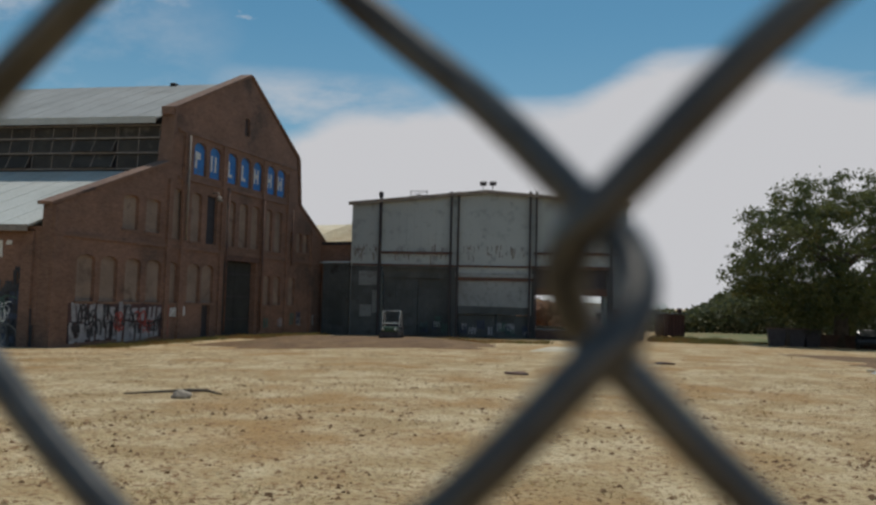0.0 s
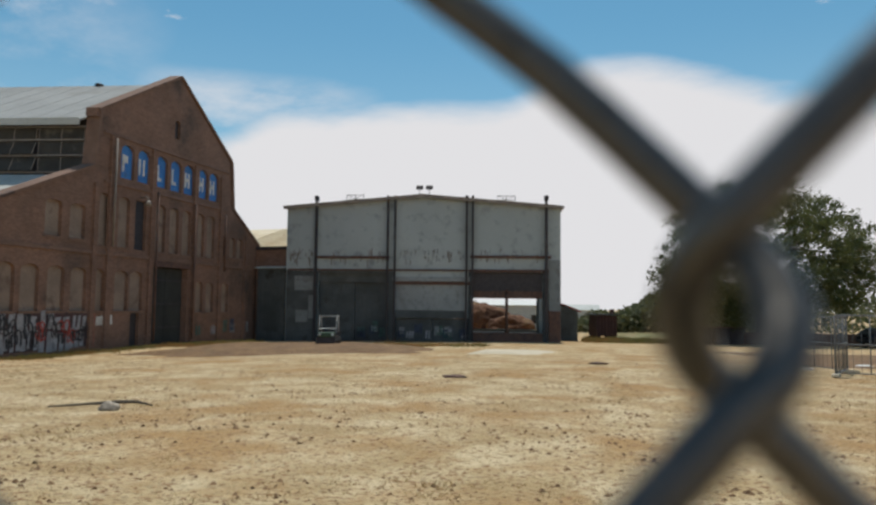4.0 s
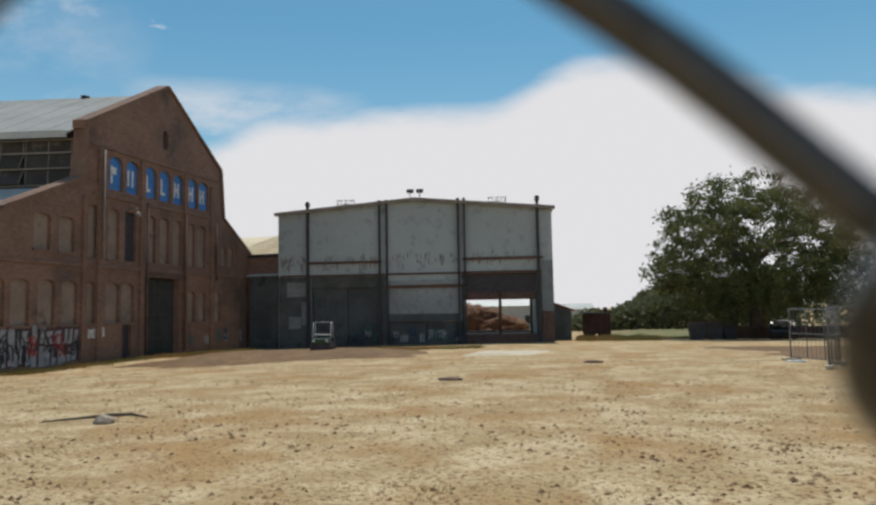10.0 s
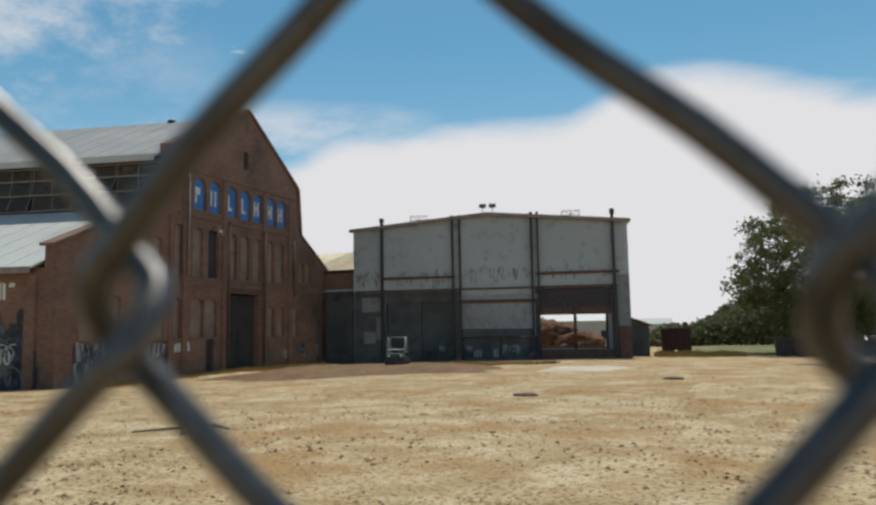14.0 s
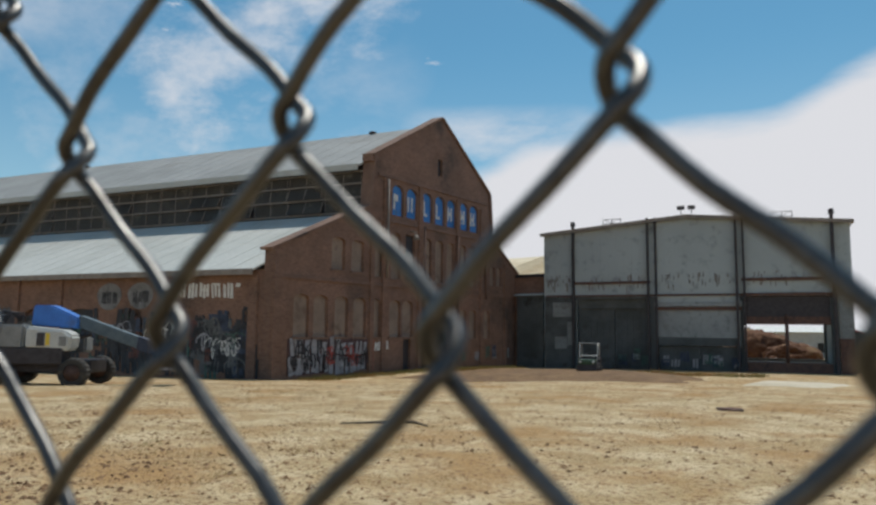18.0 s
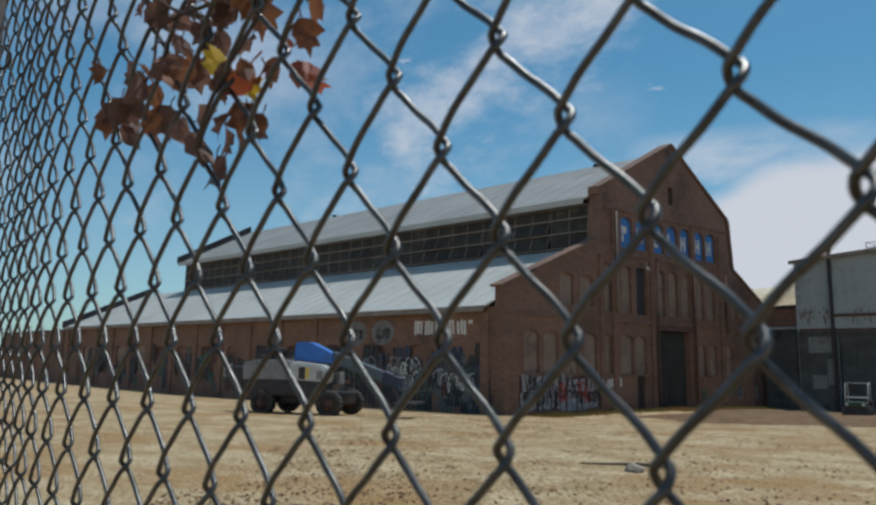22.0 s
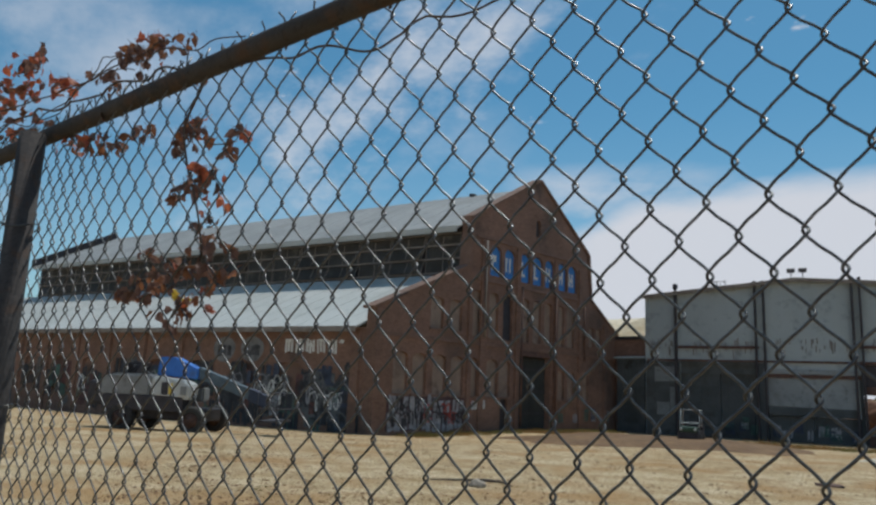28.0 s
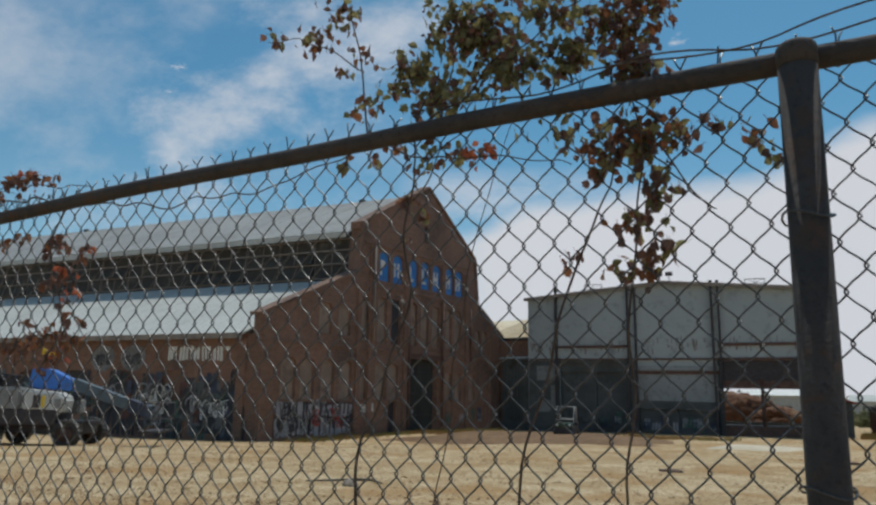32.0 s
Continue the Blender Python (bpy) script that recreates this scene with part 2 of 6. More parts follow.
BLACK_IRON = mat("dark_iron", (0.035, 0.032, 0.036), (0.055, 0.05, 0.055), 0.6, 0.3, 4.0, 0.1)
# near-black colour stands in for the shade inside the buildings
INSIDE = mat("interior_shade", (0.05, 0.045, 0.04), (0.07, 0.06, 0.055), 0.95, 0, 0.5, 0.1)
EARTH = mat("dry_sandy_ground", (0.45, 0.32, 0.155), (0.66, 0.525, 0.32), 0.95, 0, 0.9, 1.0, 14.0, (0.42, 0.25, 0.095), 0.33, (0.45, 0.64), specks=(15.0, 0.54, (0.25, 0.135, 0.058), (0.35, 0.195, 0.075)))
DIRT_STRIP = mat("reddish_earth", (0.14, 0.075, 0.034), (0.215, 0.125, 0.057), 0.95, 0, 0.8, 0.9, 5.0, (0.115, 0.085, 0.038), 0.6, specks=(8.0, 0.56, (0.10, 0.052, 0.024), (0.25, 0.15, 0.066)))
CONCRETE = mat("pale_concrete", (0.50, 0.43, 0.31), (0.60, 0.52, 0.39), 0.9, 0, 0.8, 0.25, 12.0, (0.38, 0.30, 0.2), 0.7)
DOOR_DARK = mat("blackened_door_sheet", (0.022, 0.025, 0.023), (0.036, 0.038, 0.034), 0.75, 0.0, 0.7, 0.1, 9.0)
GRAVEL = mat("brown_gravel", (0.17, 0.088, 0.042), (0.35, 0.215, 0.11), 0.9, 0, 3.0, 0.3, 40.0)
STONE = mat("yard_stone", (0.22, 0.18, 0.14), (0.42, 0.36, 0.28), 0.9, 0, 6.0, 0.3, 40.0)
DRY_GRASS = mat("dry_grass", (0.30, 0.19, 0.08), (0.42, 0.30, 0.14), 0.9, 0, 3.0, 0.0, 20.0, (0.20, 0.19, 0.07), 0.5, translucent=0.3)
GREEN_GRASS = mat("green_grass", (0.085, 0.105, 0.03), (0.16, 0.165, 0.05), 0.9, 0, 0.35, 0.5, 4.0, (0.21, 0.165, 0.07), 0.25, (0.45, 0.6))
LEAF_OAK = mat("oak_foliage", (0.07, 0.09, 0.03), (0.125, 0.135, 0.045), 0.5, 0, 0.6, 0.0, 5.0, (0.16, 0.14, 0.04), 0.5, translucent=0.5)
LEAF_HEDGE = mat("hedge_foliage", (0.11, 0.12, 0.05), (0.17, 0.165, 0.075), 0.7, 0, 0.25, 0.0, 3.0, (0.16, 0.13, 0.065), 0.3, translucent=0.35)
BARK = mat("bark", (0.09, 0.07, 0.055), (0.13, 0.105, 0.08), 0.95, 0, 3.0, 0.6, 18.0)
WIRE = mat("galvanised_wire", (0.078, 0.077, 0.077), (0.12, 0.118, 0.114), 0.36, 0.8, 60.0, 0.05, 400.0, (0.06, 0.052, 0.048), 35.0, (0.55, 0.7))
PIPE = mat("weathered_fence_pipe", (0.036, 0.033, 0.032), (0.058, 0.050, 0.046), 0.9, 0.0, 9.0, 0.25, 90.0, (0.070, 0.044, 0.030), 16.0, (0.52, 0.66))
VINE = mat("vine_stem", (0.06, 0.042, 0.034), (0.10, 0.072, 0.052), 0.9, 0, 20.0, 0.3, 120.0)


def leaf_mat(name, c1, c2, tr=0.45):
    return mat(name, c1, c2, 0.6, 0, 18.0, 0.0, 90.0, tuple(0.5 * v for v in c1), 25.0, (0.5, 0.7), random=0.25, translucent=tr)


LEAF_BROWN = leaf_mat("brown_vine_leaf", (0.14, 0.078, 0.060), (0.21, 0.115, 0.085), 0.5)
LEAF_RUST = leaf_mat("rust_vine_leaf", (0.21, 0.085, 0.042), (0.28, 0.12, 0.055), 0.4)
LEAF_RED = leaf_mat("red_vine_leaf", (0.42, 0.10, 0.05), (0.52, 0.17, 0.08), 0.3)
LEAF_OLIVE = leaf_mat("olive_vine_leaf", (0.20, 0.19, 0.08), (0.30, 0.26, 0.12), 0.55)
LEAF_YELLOW = leaf_mat("yellow_vine_leaf", (0.70, 0.46, 0.03), (0.80, 0.55, 0.06))


# ---- building helpers ----
def mesh_of(name, bm, material, smooth=False):
    me = bpy.data.meshes.new(name)
    bmesh.ops.recalc_face_normals(bm, faces=bm.faces)
    bm.to_mesh(me)
    bm.free()
    if smooth:
        for p in me.polygons:
            p.use_smooth = True
    me.materials.append(material)
    return me


def part(name, bm, material, parent=None, label="", smooth=False):
    ob = new(name, mesh_of(name, bm, material, smooth))
    ob.parent = parent
    if label:
        ob["label"] = label
    return ob


def thing(name, label, category, group="", kind="", at=(0, 0, 0), turn=0.0):
    ob = new(name)
    ob.empty_display_size = 0.2
    c, s = math.cos(radians(0.4)), math.sin(radians(0.4))
    ob.matrix_basis = pose(at[0] * c - at[1] * s, at[0] * s + at[1] * c, at[2], 0, 0, turn)
    return tagged(ob, label, category, group, kind)


def quad(bm, *pts):
    return bm.faces.new([bm.verts.new(p) for p in pts])


def prism(bm, ring, off):
    """A solid from a ring of points and an offset vector."""
    off = Vector(off)
    a = [bm.verts.new(p) for p in ring]
    b = [bm.verts.new(Vector(p) + off) for p in ring]
    bm.faces.new(a)
    bm.faces.new(b[::-1])
    for i in range(len(a)):
        j = (i + 1) % len(a)
        bm.faces.new((a[j], a[i], b[i], b[j]))


def box(bm, x0, x1, y0, y1, z0, z1, bevel=0.0):
    before = set(bm.verts)
    prism(bm, [(x0, y0, z0), (x1, y0, z0), (x1, y1, z0), (x0, y1, z0)], (0, 0, z1 - z0))
    if bevel:
        fresh = [v for v in bm.verts if v not in before]
        edges = {e for v in fresh for e in v.link_edges}
        bmesh.ops.bevel(bm, geom=list(edges), offset=bevel, segments=2, affect="EDGES", profile=0.6)


def tube(bm, pts, radii, sides=8, caps=True):
    """A tube along points, with a radius for each."""
    if isinstance(radii, (int, float)):
        radii = [radii] * len(pts)
    rings, side = [], None
    pts = [Vector(p) for p in pts]
    for i, p in enumerate(pts):
        d = (pts[min(i + 1, len(pts) - 1)] - pts[max(i - 1, 0)]).normalized()
        if side is None:
            side = d.cross(Vector((0.31, 0.87, 0.39))).normalized()
        else:
            side = (side - d * side.dot(d)).normalized()
        up = d.cross(side)
        rings.append([bm.verts.new(p + radii[i] * (math.cos(a) * side + math.sin(a) * up)) for a in (2 * math.pi * k / sides for k in range(sides))])
    for a, b in zip(rings, rings[1:]):
        for k in range(sides):
            bm.faces.new((a[k], a[(k + 1) % sides], b[(k + 1) % sides], b[k]))
    if caps:
        bm.faces.new(rings[0][::-1])
        bm.faces.new(rings[-1])


def boxed(name, dims, material, parent, bevel=0.0, label=""):
    bm = bmesh.new()
    box(bm, *dims, bevel=bevel)
    return part(name, bm, material, parent, label)


def tubed(name, pts, radii, material, parent, sides=8, label=""):
    bm = bmesh.new()
    tube(bm, pts, radii, sides)
    return part(name, bm, material, parent, label, smooth=True)


def ground_z(x, y):
    yy = min(max(y, -30.0), 75.0)
    s = min(max((-10.0 - x) / 14.0, 0.0), 1.0)
    dip = 0.4 * math.exp(-((y - 31.0) / 9.5) ** 2) * s * s * (3 - 2 * s)
    return -0.0218 * yy - dip + 0.014 * min(0.0, max(x, -60.0) + 4.0) * min(1.0, max(0.0, y / 10.0))


# ---- ground ----
def spaced(lo, hi, fine, grow):
    out, s = [0.0], fine
    while out[-1] < hi:
        out.append(out[-1] + s)
        s *= grow
    neg, s = [], fine
    while not neg or neg[-1] > lo:
        neg.append((neg[-1] if neg else 0.0) - s)
        s *= grow
    return neg[::-1] + out


xs, ys = spaced(-2500, 2500, 0.35, 1.055), spaced(-2500, 2500, 0.3, 1.05)
gverts, gfaces = [], []
for y in ys:
    for x in xs:
        near = max(0.0, 1 - math.hypot(x, y) / 90)
        h = near * (0.07 * noise.noise((x * 0.16, y * 0.16, 0.0)) + 0.05 * noise.noise((x * 0.6, y * 0.9, 3.0)) + 0.02 * noise.noise((x * 2.5, y * 2.5, 7.0)))
        gverts.append((x, y, ground_z(x, y) + h))
w = len(xs)
for j in range(len(ys) - 1):
    for i in range(w - 1):
        gfaces.append((j * w + i, j * w + i + 1, (j + 1) * w + i + 1, (j + 1) * w + i))
gme = bpy.data.meshes.new("ground")
gme.from_pydata(gverts, [], gfaces)
for p in gme.polygons:
    p.use_smooth = True
gme.materials.append(EARTH)
tagged(new("ground", gme), "dry sandy yard with gravel and worn grass", "ground", kind="structure")

# ---- brick shop: gable front, long flank, raised clerestory ----
O = Vector((-26.5, 45.8, 0))
FRONT = Vector((math.sin(radians(5.1)), math.cos(radians(5.1)), 0))     # along the gable front
EAST = Vector((math.cos(radians(5.4)), math.sin(radians(5.4)), 0))
BACKWARD = -EAST                                                        # from the front along the flank


def bp(s, v, z):
    """A point of the shop: s back from the front, v along the front, z up."""
    return O + s * BACKWARD + v * FRONT + Vector((0, 0, z))


def wall_strips(bm, place, depth, v0, v1, bottom, top, holes, thick):
    """A wall with rectangular or arched holes, as upright strips. place(v, d, z); top(v) is the outline."""
    cuts = sorted({v0, v1, *(h[0] for h in holes), *(h[1] for h in holes), *(c for c in depth if v0 < c < v1)})
    cuts = [c for c in cuts if v0 <= c <= v1]
    for a, b in zip(cuts, cuts[1:]):
        mid = (a + b) / 2
        inside = sorted((h[2], h[3]) for h in holes if h[0] < mid < h[1])
        z = bottom
        for lo, hi in inside + [(None, None)]:
            za, zb = (lo, lo) if lo is not None else (top(a), top(b))
            if min(za, zb) > z + 0.01:
                prism(bm, [place(a, 0, z), place(b, 0, z), place(b, 0, zb), place(a, 0, za)], place(0, thick, 0) - place(0, 0, 0))
            z = hi if hi is not None else z
    for h in holes:
        if len(h) > 4 and h[4]:
            half, cx, rise = (h[1] - h[0]) / 2, (h[0] + h[1]) / 2, h[4]
            for side in (-1, 1):
                ring = [place(cx + side * half, 0, h[3])]
                for k in range(5):
                    a = math.pi / 2 * k / 4
                    ring.append(place(cx + side * half * math.cos(a), 0, h[3] - rise + rise * math.sin(a)))
                prism(bm, ring[:-1] + [place(cx, 0, h[3] - 0.002)], place(0, thick, 0) - place(0, 0, 0))
    bmesh.ops.remove_doubles(bm, verts=bm.verts, dist=0.0008)




def gable_top(v):
    pts = [(-15.9, 5.9), (-7.72, 9.5), (-7.68, 9.5), (-7.2, 13.1), (0.4, 17.4), (7.1, 12.75), (7.6, 9.0), (7.64, 9.0), (12.1, 6.4)]
    return float(np.interp(v, [p[0] for p in pts], [p[1] for p in pts]))


shop = thing("brick_workshop", "long red brick workshop with a stepped gable and metal roofs", "building", at=(-26.2, 46, 0))
shop.matrix_basis = Matrix()
BASE = -2.2
tall = [(v - 0.52, v + 0.52, 4.95, 8.1, 0.22) for v in (-6.7, -4.9, -1.25, 0.25, 1.7, 3.4, 4.8)]
signs = [(v - 0.63, v + 0.63, 9.3, 11.45, 0.45) for v in (-4.75, -3.15, -1.3, 0.3, 1.85, 3.6, 5.05)]
short = [(v - 0.6, v + 0.6, 5.15, 7.15, 0.2) for v in (-10.6, -8.8)] + [(v - 0.42, v + 0.42, 5.2, 6.75, 0.15) for v in (6.5, 7.9, 9.0)]
low = [(v - 0.62, v + 0.62, 1.0, 3.5, 0.3) for v in (-13.6, -12.0, -10.2, -8.5, -7.0, -4.9, -3.5)] + [(v - 0.5, v + 0.5, 0.9, 3.1, 0.2) for v in (3.5, 4.9, 7.0)]
hatch = [(-3.85, -2.75, 4.9, 8.1, 0.0)]
door_hole = [(-1.9, 2.05, -2.2, 4.0, 0.0)]
wicket = [(-3.95, -3.1, -2.2, 0.95, 0.0)]
attic = [(-0.05, 0.55, 13.0, 14.3, 0.15)]


def fp(v, d, z):
    return bp(d, v, z)


bm = bmesh.new()
wall_strips(bm, fp, (-7.72, -7.68, -7.2, 0.4, 7.1, 7.6, 7.64), -15.9, 12.1, BASE, gable_top, tall + signs + short + low + hatch + door_hole + wicket + attic, 0.55)
part("gable_wall", bm, BRICK, shop, "soot-stained red brick gable wall with bricked-up windows")
# plain white blocks on the seven boards: bars, single or in pairs
STEM, PAIR = (-0.27, -0.1, 9.75, 10.85), ((-0.29, -0.13, 9.8, 10.85), (0.13, 0.29, 9.8, 10.85))
BLOCKS = [[STEM, (-0.1, 0.22, 10.35, 10.8)], [*PAIR], [STEM, (-0.1, 0.2, 9.75, 9.95)], [STEM, (-0.1, 0.2, 9.75, 9.95)], [*PAIR, (-0.08, 0.08, 10.2, 10.5)], [*PAIR, (-0.08, 0.08, 10.2, 10.5)], [*PAIR, (-0.08, 0.08, 10.2, 10.5)]]
# panels that close the openings, set back in the wall
# hatch is an open hole; its inner darkness is painted as a black panel
for hs, m, name in ((tall, INFILL, "bricked_up_window"), (short, INFILL, "bricked_up_window"), (low, INFILL, "bricked_up_window"), (signs, BLUE_PANEL, "sign_board"), (attic, BLACK_IRON, "louvre"), (hatch, BLACK_IRON, "loading_hatch"), (wicket, BLACK_IRON, "side_door")):
    for h in hs:
        bm = bmesh.new()
        prism(bm, [bp(0.2, h[0], h[2]), bp(0.2, h[1], h[2]), bp(0.2, h[1], h[3]), bp(0.2, h[0], h[3])], BACKWARD * 0.2)
        p = part(name, bm, m, shop, {"sign_board": "blue arched board with a white painted figure"}.get(name, ""))
        if name == "sign_board":
            c = (h[0] + h[1]) / 2
            bm = bmesh.new()
            for a0, a1, z0, z1 in BLOCKS[hs.index(h)]:
                prism(bm, [bp(0.17, c + a0, z0), bp(0.17, c + a1, z0), bp(0.17, c + a1, z1), bp(0.17, c + a0, z1)], BACKWARD * 0.028)
            part("white_figure", bm, WHITE_PAINT, p, "white painted shape")
        elif name == "bricked_up_window":
            bm = bmesh.new()
            prism(bm, [bp(-0.06, h[0] - 0.08, h[2] - 0.14), bp(-0.06, h[1] + 0.08, h[2] - 0.14), bp(-0.06, h[1] + 0.08, h[2]), bp(-0.06, h[0] - 0.08, h[2])], BACKWARD * 0.2)
            part("sill", bm, BRICK_TRIM, p)
# unseen box added behind the doorway; its dimness is put into the colour
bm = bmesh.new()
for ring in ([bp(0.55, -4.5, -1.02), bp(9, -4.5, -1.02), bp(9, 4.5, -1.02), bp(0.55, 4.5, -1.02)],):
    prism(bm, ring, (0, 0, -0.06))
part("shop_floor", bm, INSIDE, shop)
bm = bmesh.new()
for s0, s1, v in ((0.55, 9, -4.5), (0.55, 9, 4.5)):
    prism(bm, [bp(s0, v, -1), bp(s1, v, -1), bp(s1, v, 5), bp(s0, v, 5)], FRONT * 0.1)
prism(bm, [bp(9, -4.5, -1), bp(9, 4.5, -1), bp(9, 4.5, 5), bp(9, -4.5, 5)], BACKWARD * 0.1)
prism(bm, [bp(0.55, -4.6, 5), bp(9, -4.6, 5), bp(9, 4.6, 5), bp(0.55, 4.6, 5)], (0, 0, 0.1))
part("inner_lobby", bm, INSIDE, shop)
for v0, v1 in ((-1.86, 0.06), (0.1, 2.0)):
    bm = bmesh.new()
    prism(bm, [bp(0.4, v0, -1.7), bp(0.4, v1, -1.7), bp(0.4, v1, 3.9), bp(0.4, v0, 3.9)], BACKWARD * 0.08)
    door_leaf = part("door_leaf", bm, DOOR_DARK, shop, "closed dark sheet-metal door leaf")
    for z in (-0.2, 1.4, 3.0):
        bm = bmesh.new()
        prism(bm, [bp(0.36, v0 + 0.02, z), bp(0.36, v1 - 0.02, z), bp(0.36, v1 - 0.02, z + 0.12), bp(0.36, v0 + 0.02, z + 0.12)], BACKWARD * 0.036)
        part("door_rail", bm, BLACK_IRON, door_leaf)
bm = bmesh.new()
prism(bm, [bp(-0.08, -2.2, 3.95), bp(-0.08, 2.35, 3.95), bp(-0.08, 2.35, 4.35), bp(-0.08, -2.2, 4.35)], BACKWARD * 0.2)
part("door_lintel", bm, RUST, shop, "rusty iron door lintel")
# piers, string courses, downpipes
for v, z1, wd in ((-15.6, 5.9, 0.55), (-6.2, 11.7, 0.45), (-2.25, 11.7, 0.42), (2.6, 11.6, 0.42), (6.05, 11.3, 0.42), (9.9, 7.2, 0.4), (-7.5, 8.6, 0.35)):
    bm = bmesh.new()
    prism(bm, [bp(-0.16, v - wd / 2, BASE), bp(-0.16, v + wd / 2, BASE), bp(-0.16, v + wd / 2, z1), bp(-0.16, v - wd / 2, z1)], BACKWARD * 0.17)
    part("pier", bm, BRICK, shop)
for z, va, vb, hh in ((4.35, -15.6, 12, 0.22), (8.75, -6.8, 6.9, 0.2), (11.75, -7, 7, 0.18)):
    bm = bmesh.new()
    prism(bm, [bp(-0.1, va, z), bp(-0.1, vb, z), bp(-0.1, vb, z + hh), bp(-0.1, va, z + hh)], BACKWARD * 0.12)
    part("string_course", bm, BRICK_TRIM, shop)
for v, z0, z1 in ((-6.2, 4.9, 11.6), (-2.0, -1.0, 8.9), (2.3, -1.0, 8.7), (6.35, 4.0, 8.4)):
    bm = bmesh.new()
    tube(bm, [bp(-0.3, v, z0), bp(-0.3, v, z1)], 0.07, 8)
    part("downpipe", bm, FRAME_PAINT if v < -3 else RUST, shop, "weathered downpipe", True)
# coping along the gable
for pts in ([(-16.05, 5.85), (-7.6, 9.58), (-7.3, 13.1)], [(-7.55, 12.95), (0.4, 17.45), (7.35, 12.75), (7.75, 9.0), (12.1, 6.4)]):
    for (va, za), (vb, zb) in zip(pts, pts[1:]):
        bm = bmesh.new()
        n2 = Vector((-(zb - za), vb - va)).normalized() * 0.16
        prism(bm, [bp(-0.12, va, za), bp(-0.12, vb, zb), bp(-0.12, vb + n2.x, zb + n2.y), bp(-0.12, va + n2.x, za + n2.y)], BACKWARD * 0.85)
        part("coping", bm, BRICK_TRIM, shop)
bm = bmesh.new()
prism(bm, [bp(-0.06, -7.75, 12.6), bp(-0.06, -7.0, 12.6), bp(-0.06, -7.0, 13.35), bp(-0.06, -7.75, 13.1)], BACKWARD * 0.7)
part("kneeler", bm, BRICK, shop)

# the flank
L_LOW, L_HIGH = 62.0, 54.0
bays = [4.2 * k for k in range(1, 15)]
flank_holes = [(s - 1.1, s + 1.1, -0.1, 2.6, 0.25) for s in (6.5, 10.7, 15.0, 19.2, 23.4, 27.6, 31.8, 36.0, 40.2, 44.4, 48.6, 52.8, 57)]


def flank(s, d, z):
    return bp(s, -15.9 + d, z)


bm = bmesh.new()
wall_strips(bm, flank, (), 0.56, L_LOW, -2.6, lambda v: 4.75, flank_holes, 0.5)
part("flank_wall", bm, BRICK, shop, "long red brick flank wall covered in graffiti")
for h in flank_holes:
    bm = bmesh.new()
    prism(bm, [flank(h[0], 0.2, h[2]), flank(h[1], 0.2, h[2]), flank(h[1], 0.2, h[3]), flank(h[0], 0.2, h[3])], FRONT * 0.15)
    part("boarded_window", bm, random.choice((BLACK_IRON, INFILL, RUST, BRICK_TRIM)), shop)
for s in [1.2] + [17.0 + 4.2 * k for k in range(11)]:
    bm = bmesh.new()
    prism(bm, [flank(s - 0.3, -0.14, -2.6), flank(s + 0.3, -0.14, -2.6), flank(s + 0.3, -0.14, 4.5), flank(s - 0.3, -0.14, 4.5)], FRONT * 0.15)
    part("pier", bm, BRICK, shop)
bm = bmesh.new()
prism(bm, [bp(L_LOW, -15.9, -2.6), bp(L_LOW, 15.9, -2.6), bp(L_LOW, 15.9, 5), bp(L_LOW, 7.5, 9), bp(L_LOW, -7.5, 9), bp(L_LOW, -15.9, 5)], BACKWARD * -0.4)
part("end_wall", bm, BRICK, shop)
bm = bmesh.new()
prism(bm, [bp(L_HIGH, -7.3, 9), bp(L_HIGH, 7.3, 9), bp(L_HIGH, 7.3, 12.5), bp(L_HIGH, 0.3, 16.8), bp(L_HIGH, -7.3, 12.5)], BACKWARD * -0.3)
part("clerestory_end", bm, BLACK_IRON, shop, "dark boarded clerestory end")
bm = bmesh.new()
prism(bm, [bp(0.56, 15.4, -2.2), bp(L_LOW, 15.4, -2.2), bp(L_LOW, 15.4, 4.75), bp(0.56, 15.4, 4.75)], FRONT * 0.5)
prism(bm, [bp(0.56, 12.1, -2.2), bp(0.56, 15.4, -2.2), bp(0.56, 15.4, 4.75), bp(0.56, 12.1, 6.0)], BACKWARD * 0.4)
part("far_flank_wall", bm, BRICK, shop)


def roof_slope(name, s0, s1, va, za, vb, zb, step, material, label):
    """A sheet roof with standing seams; the seams are parts of it."""
    bm = bmesh.new()
    prism(bm, [bp(s0, va, za), bp(s1, va, za), bp(s1, vb, zb), bp(s0, vb, zb)], (0, 0, -0.12))
    r = part(name, bm, material, shop, label)
    s = s0 + step
    while s < s1 - 0.2:
        bm = bmesh.new()
        prism(bm, [bp(s, va, za + 0.0), bp(s + 0.035, va, za), bp(s + 0.035, vb, zb), bp(s, vb, zb)], (0, 0, 0.018))
        part("roof_seam", bm, material, r)
        s += step
    return r


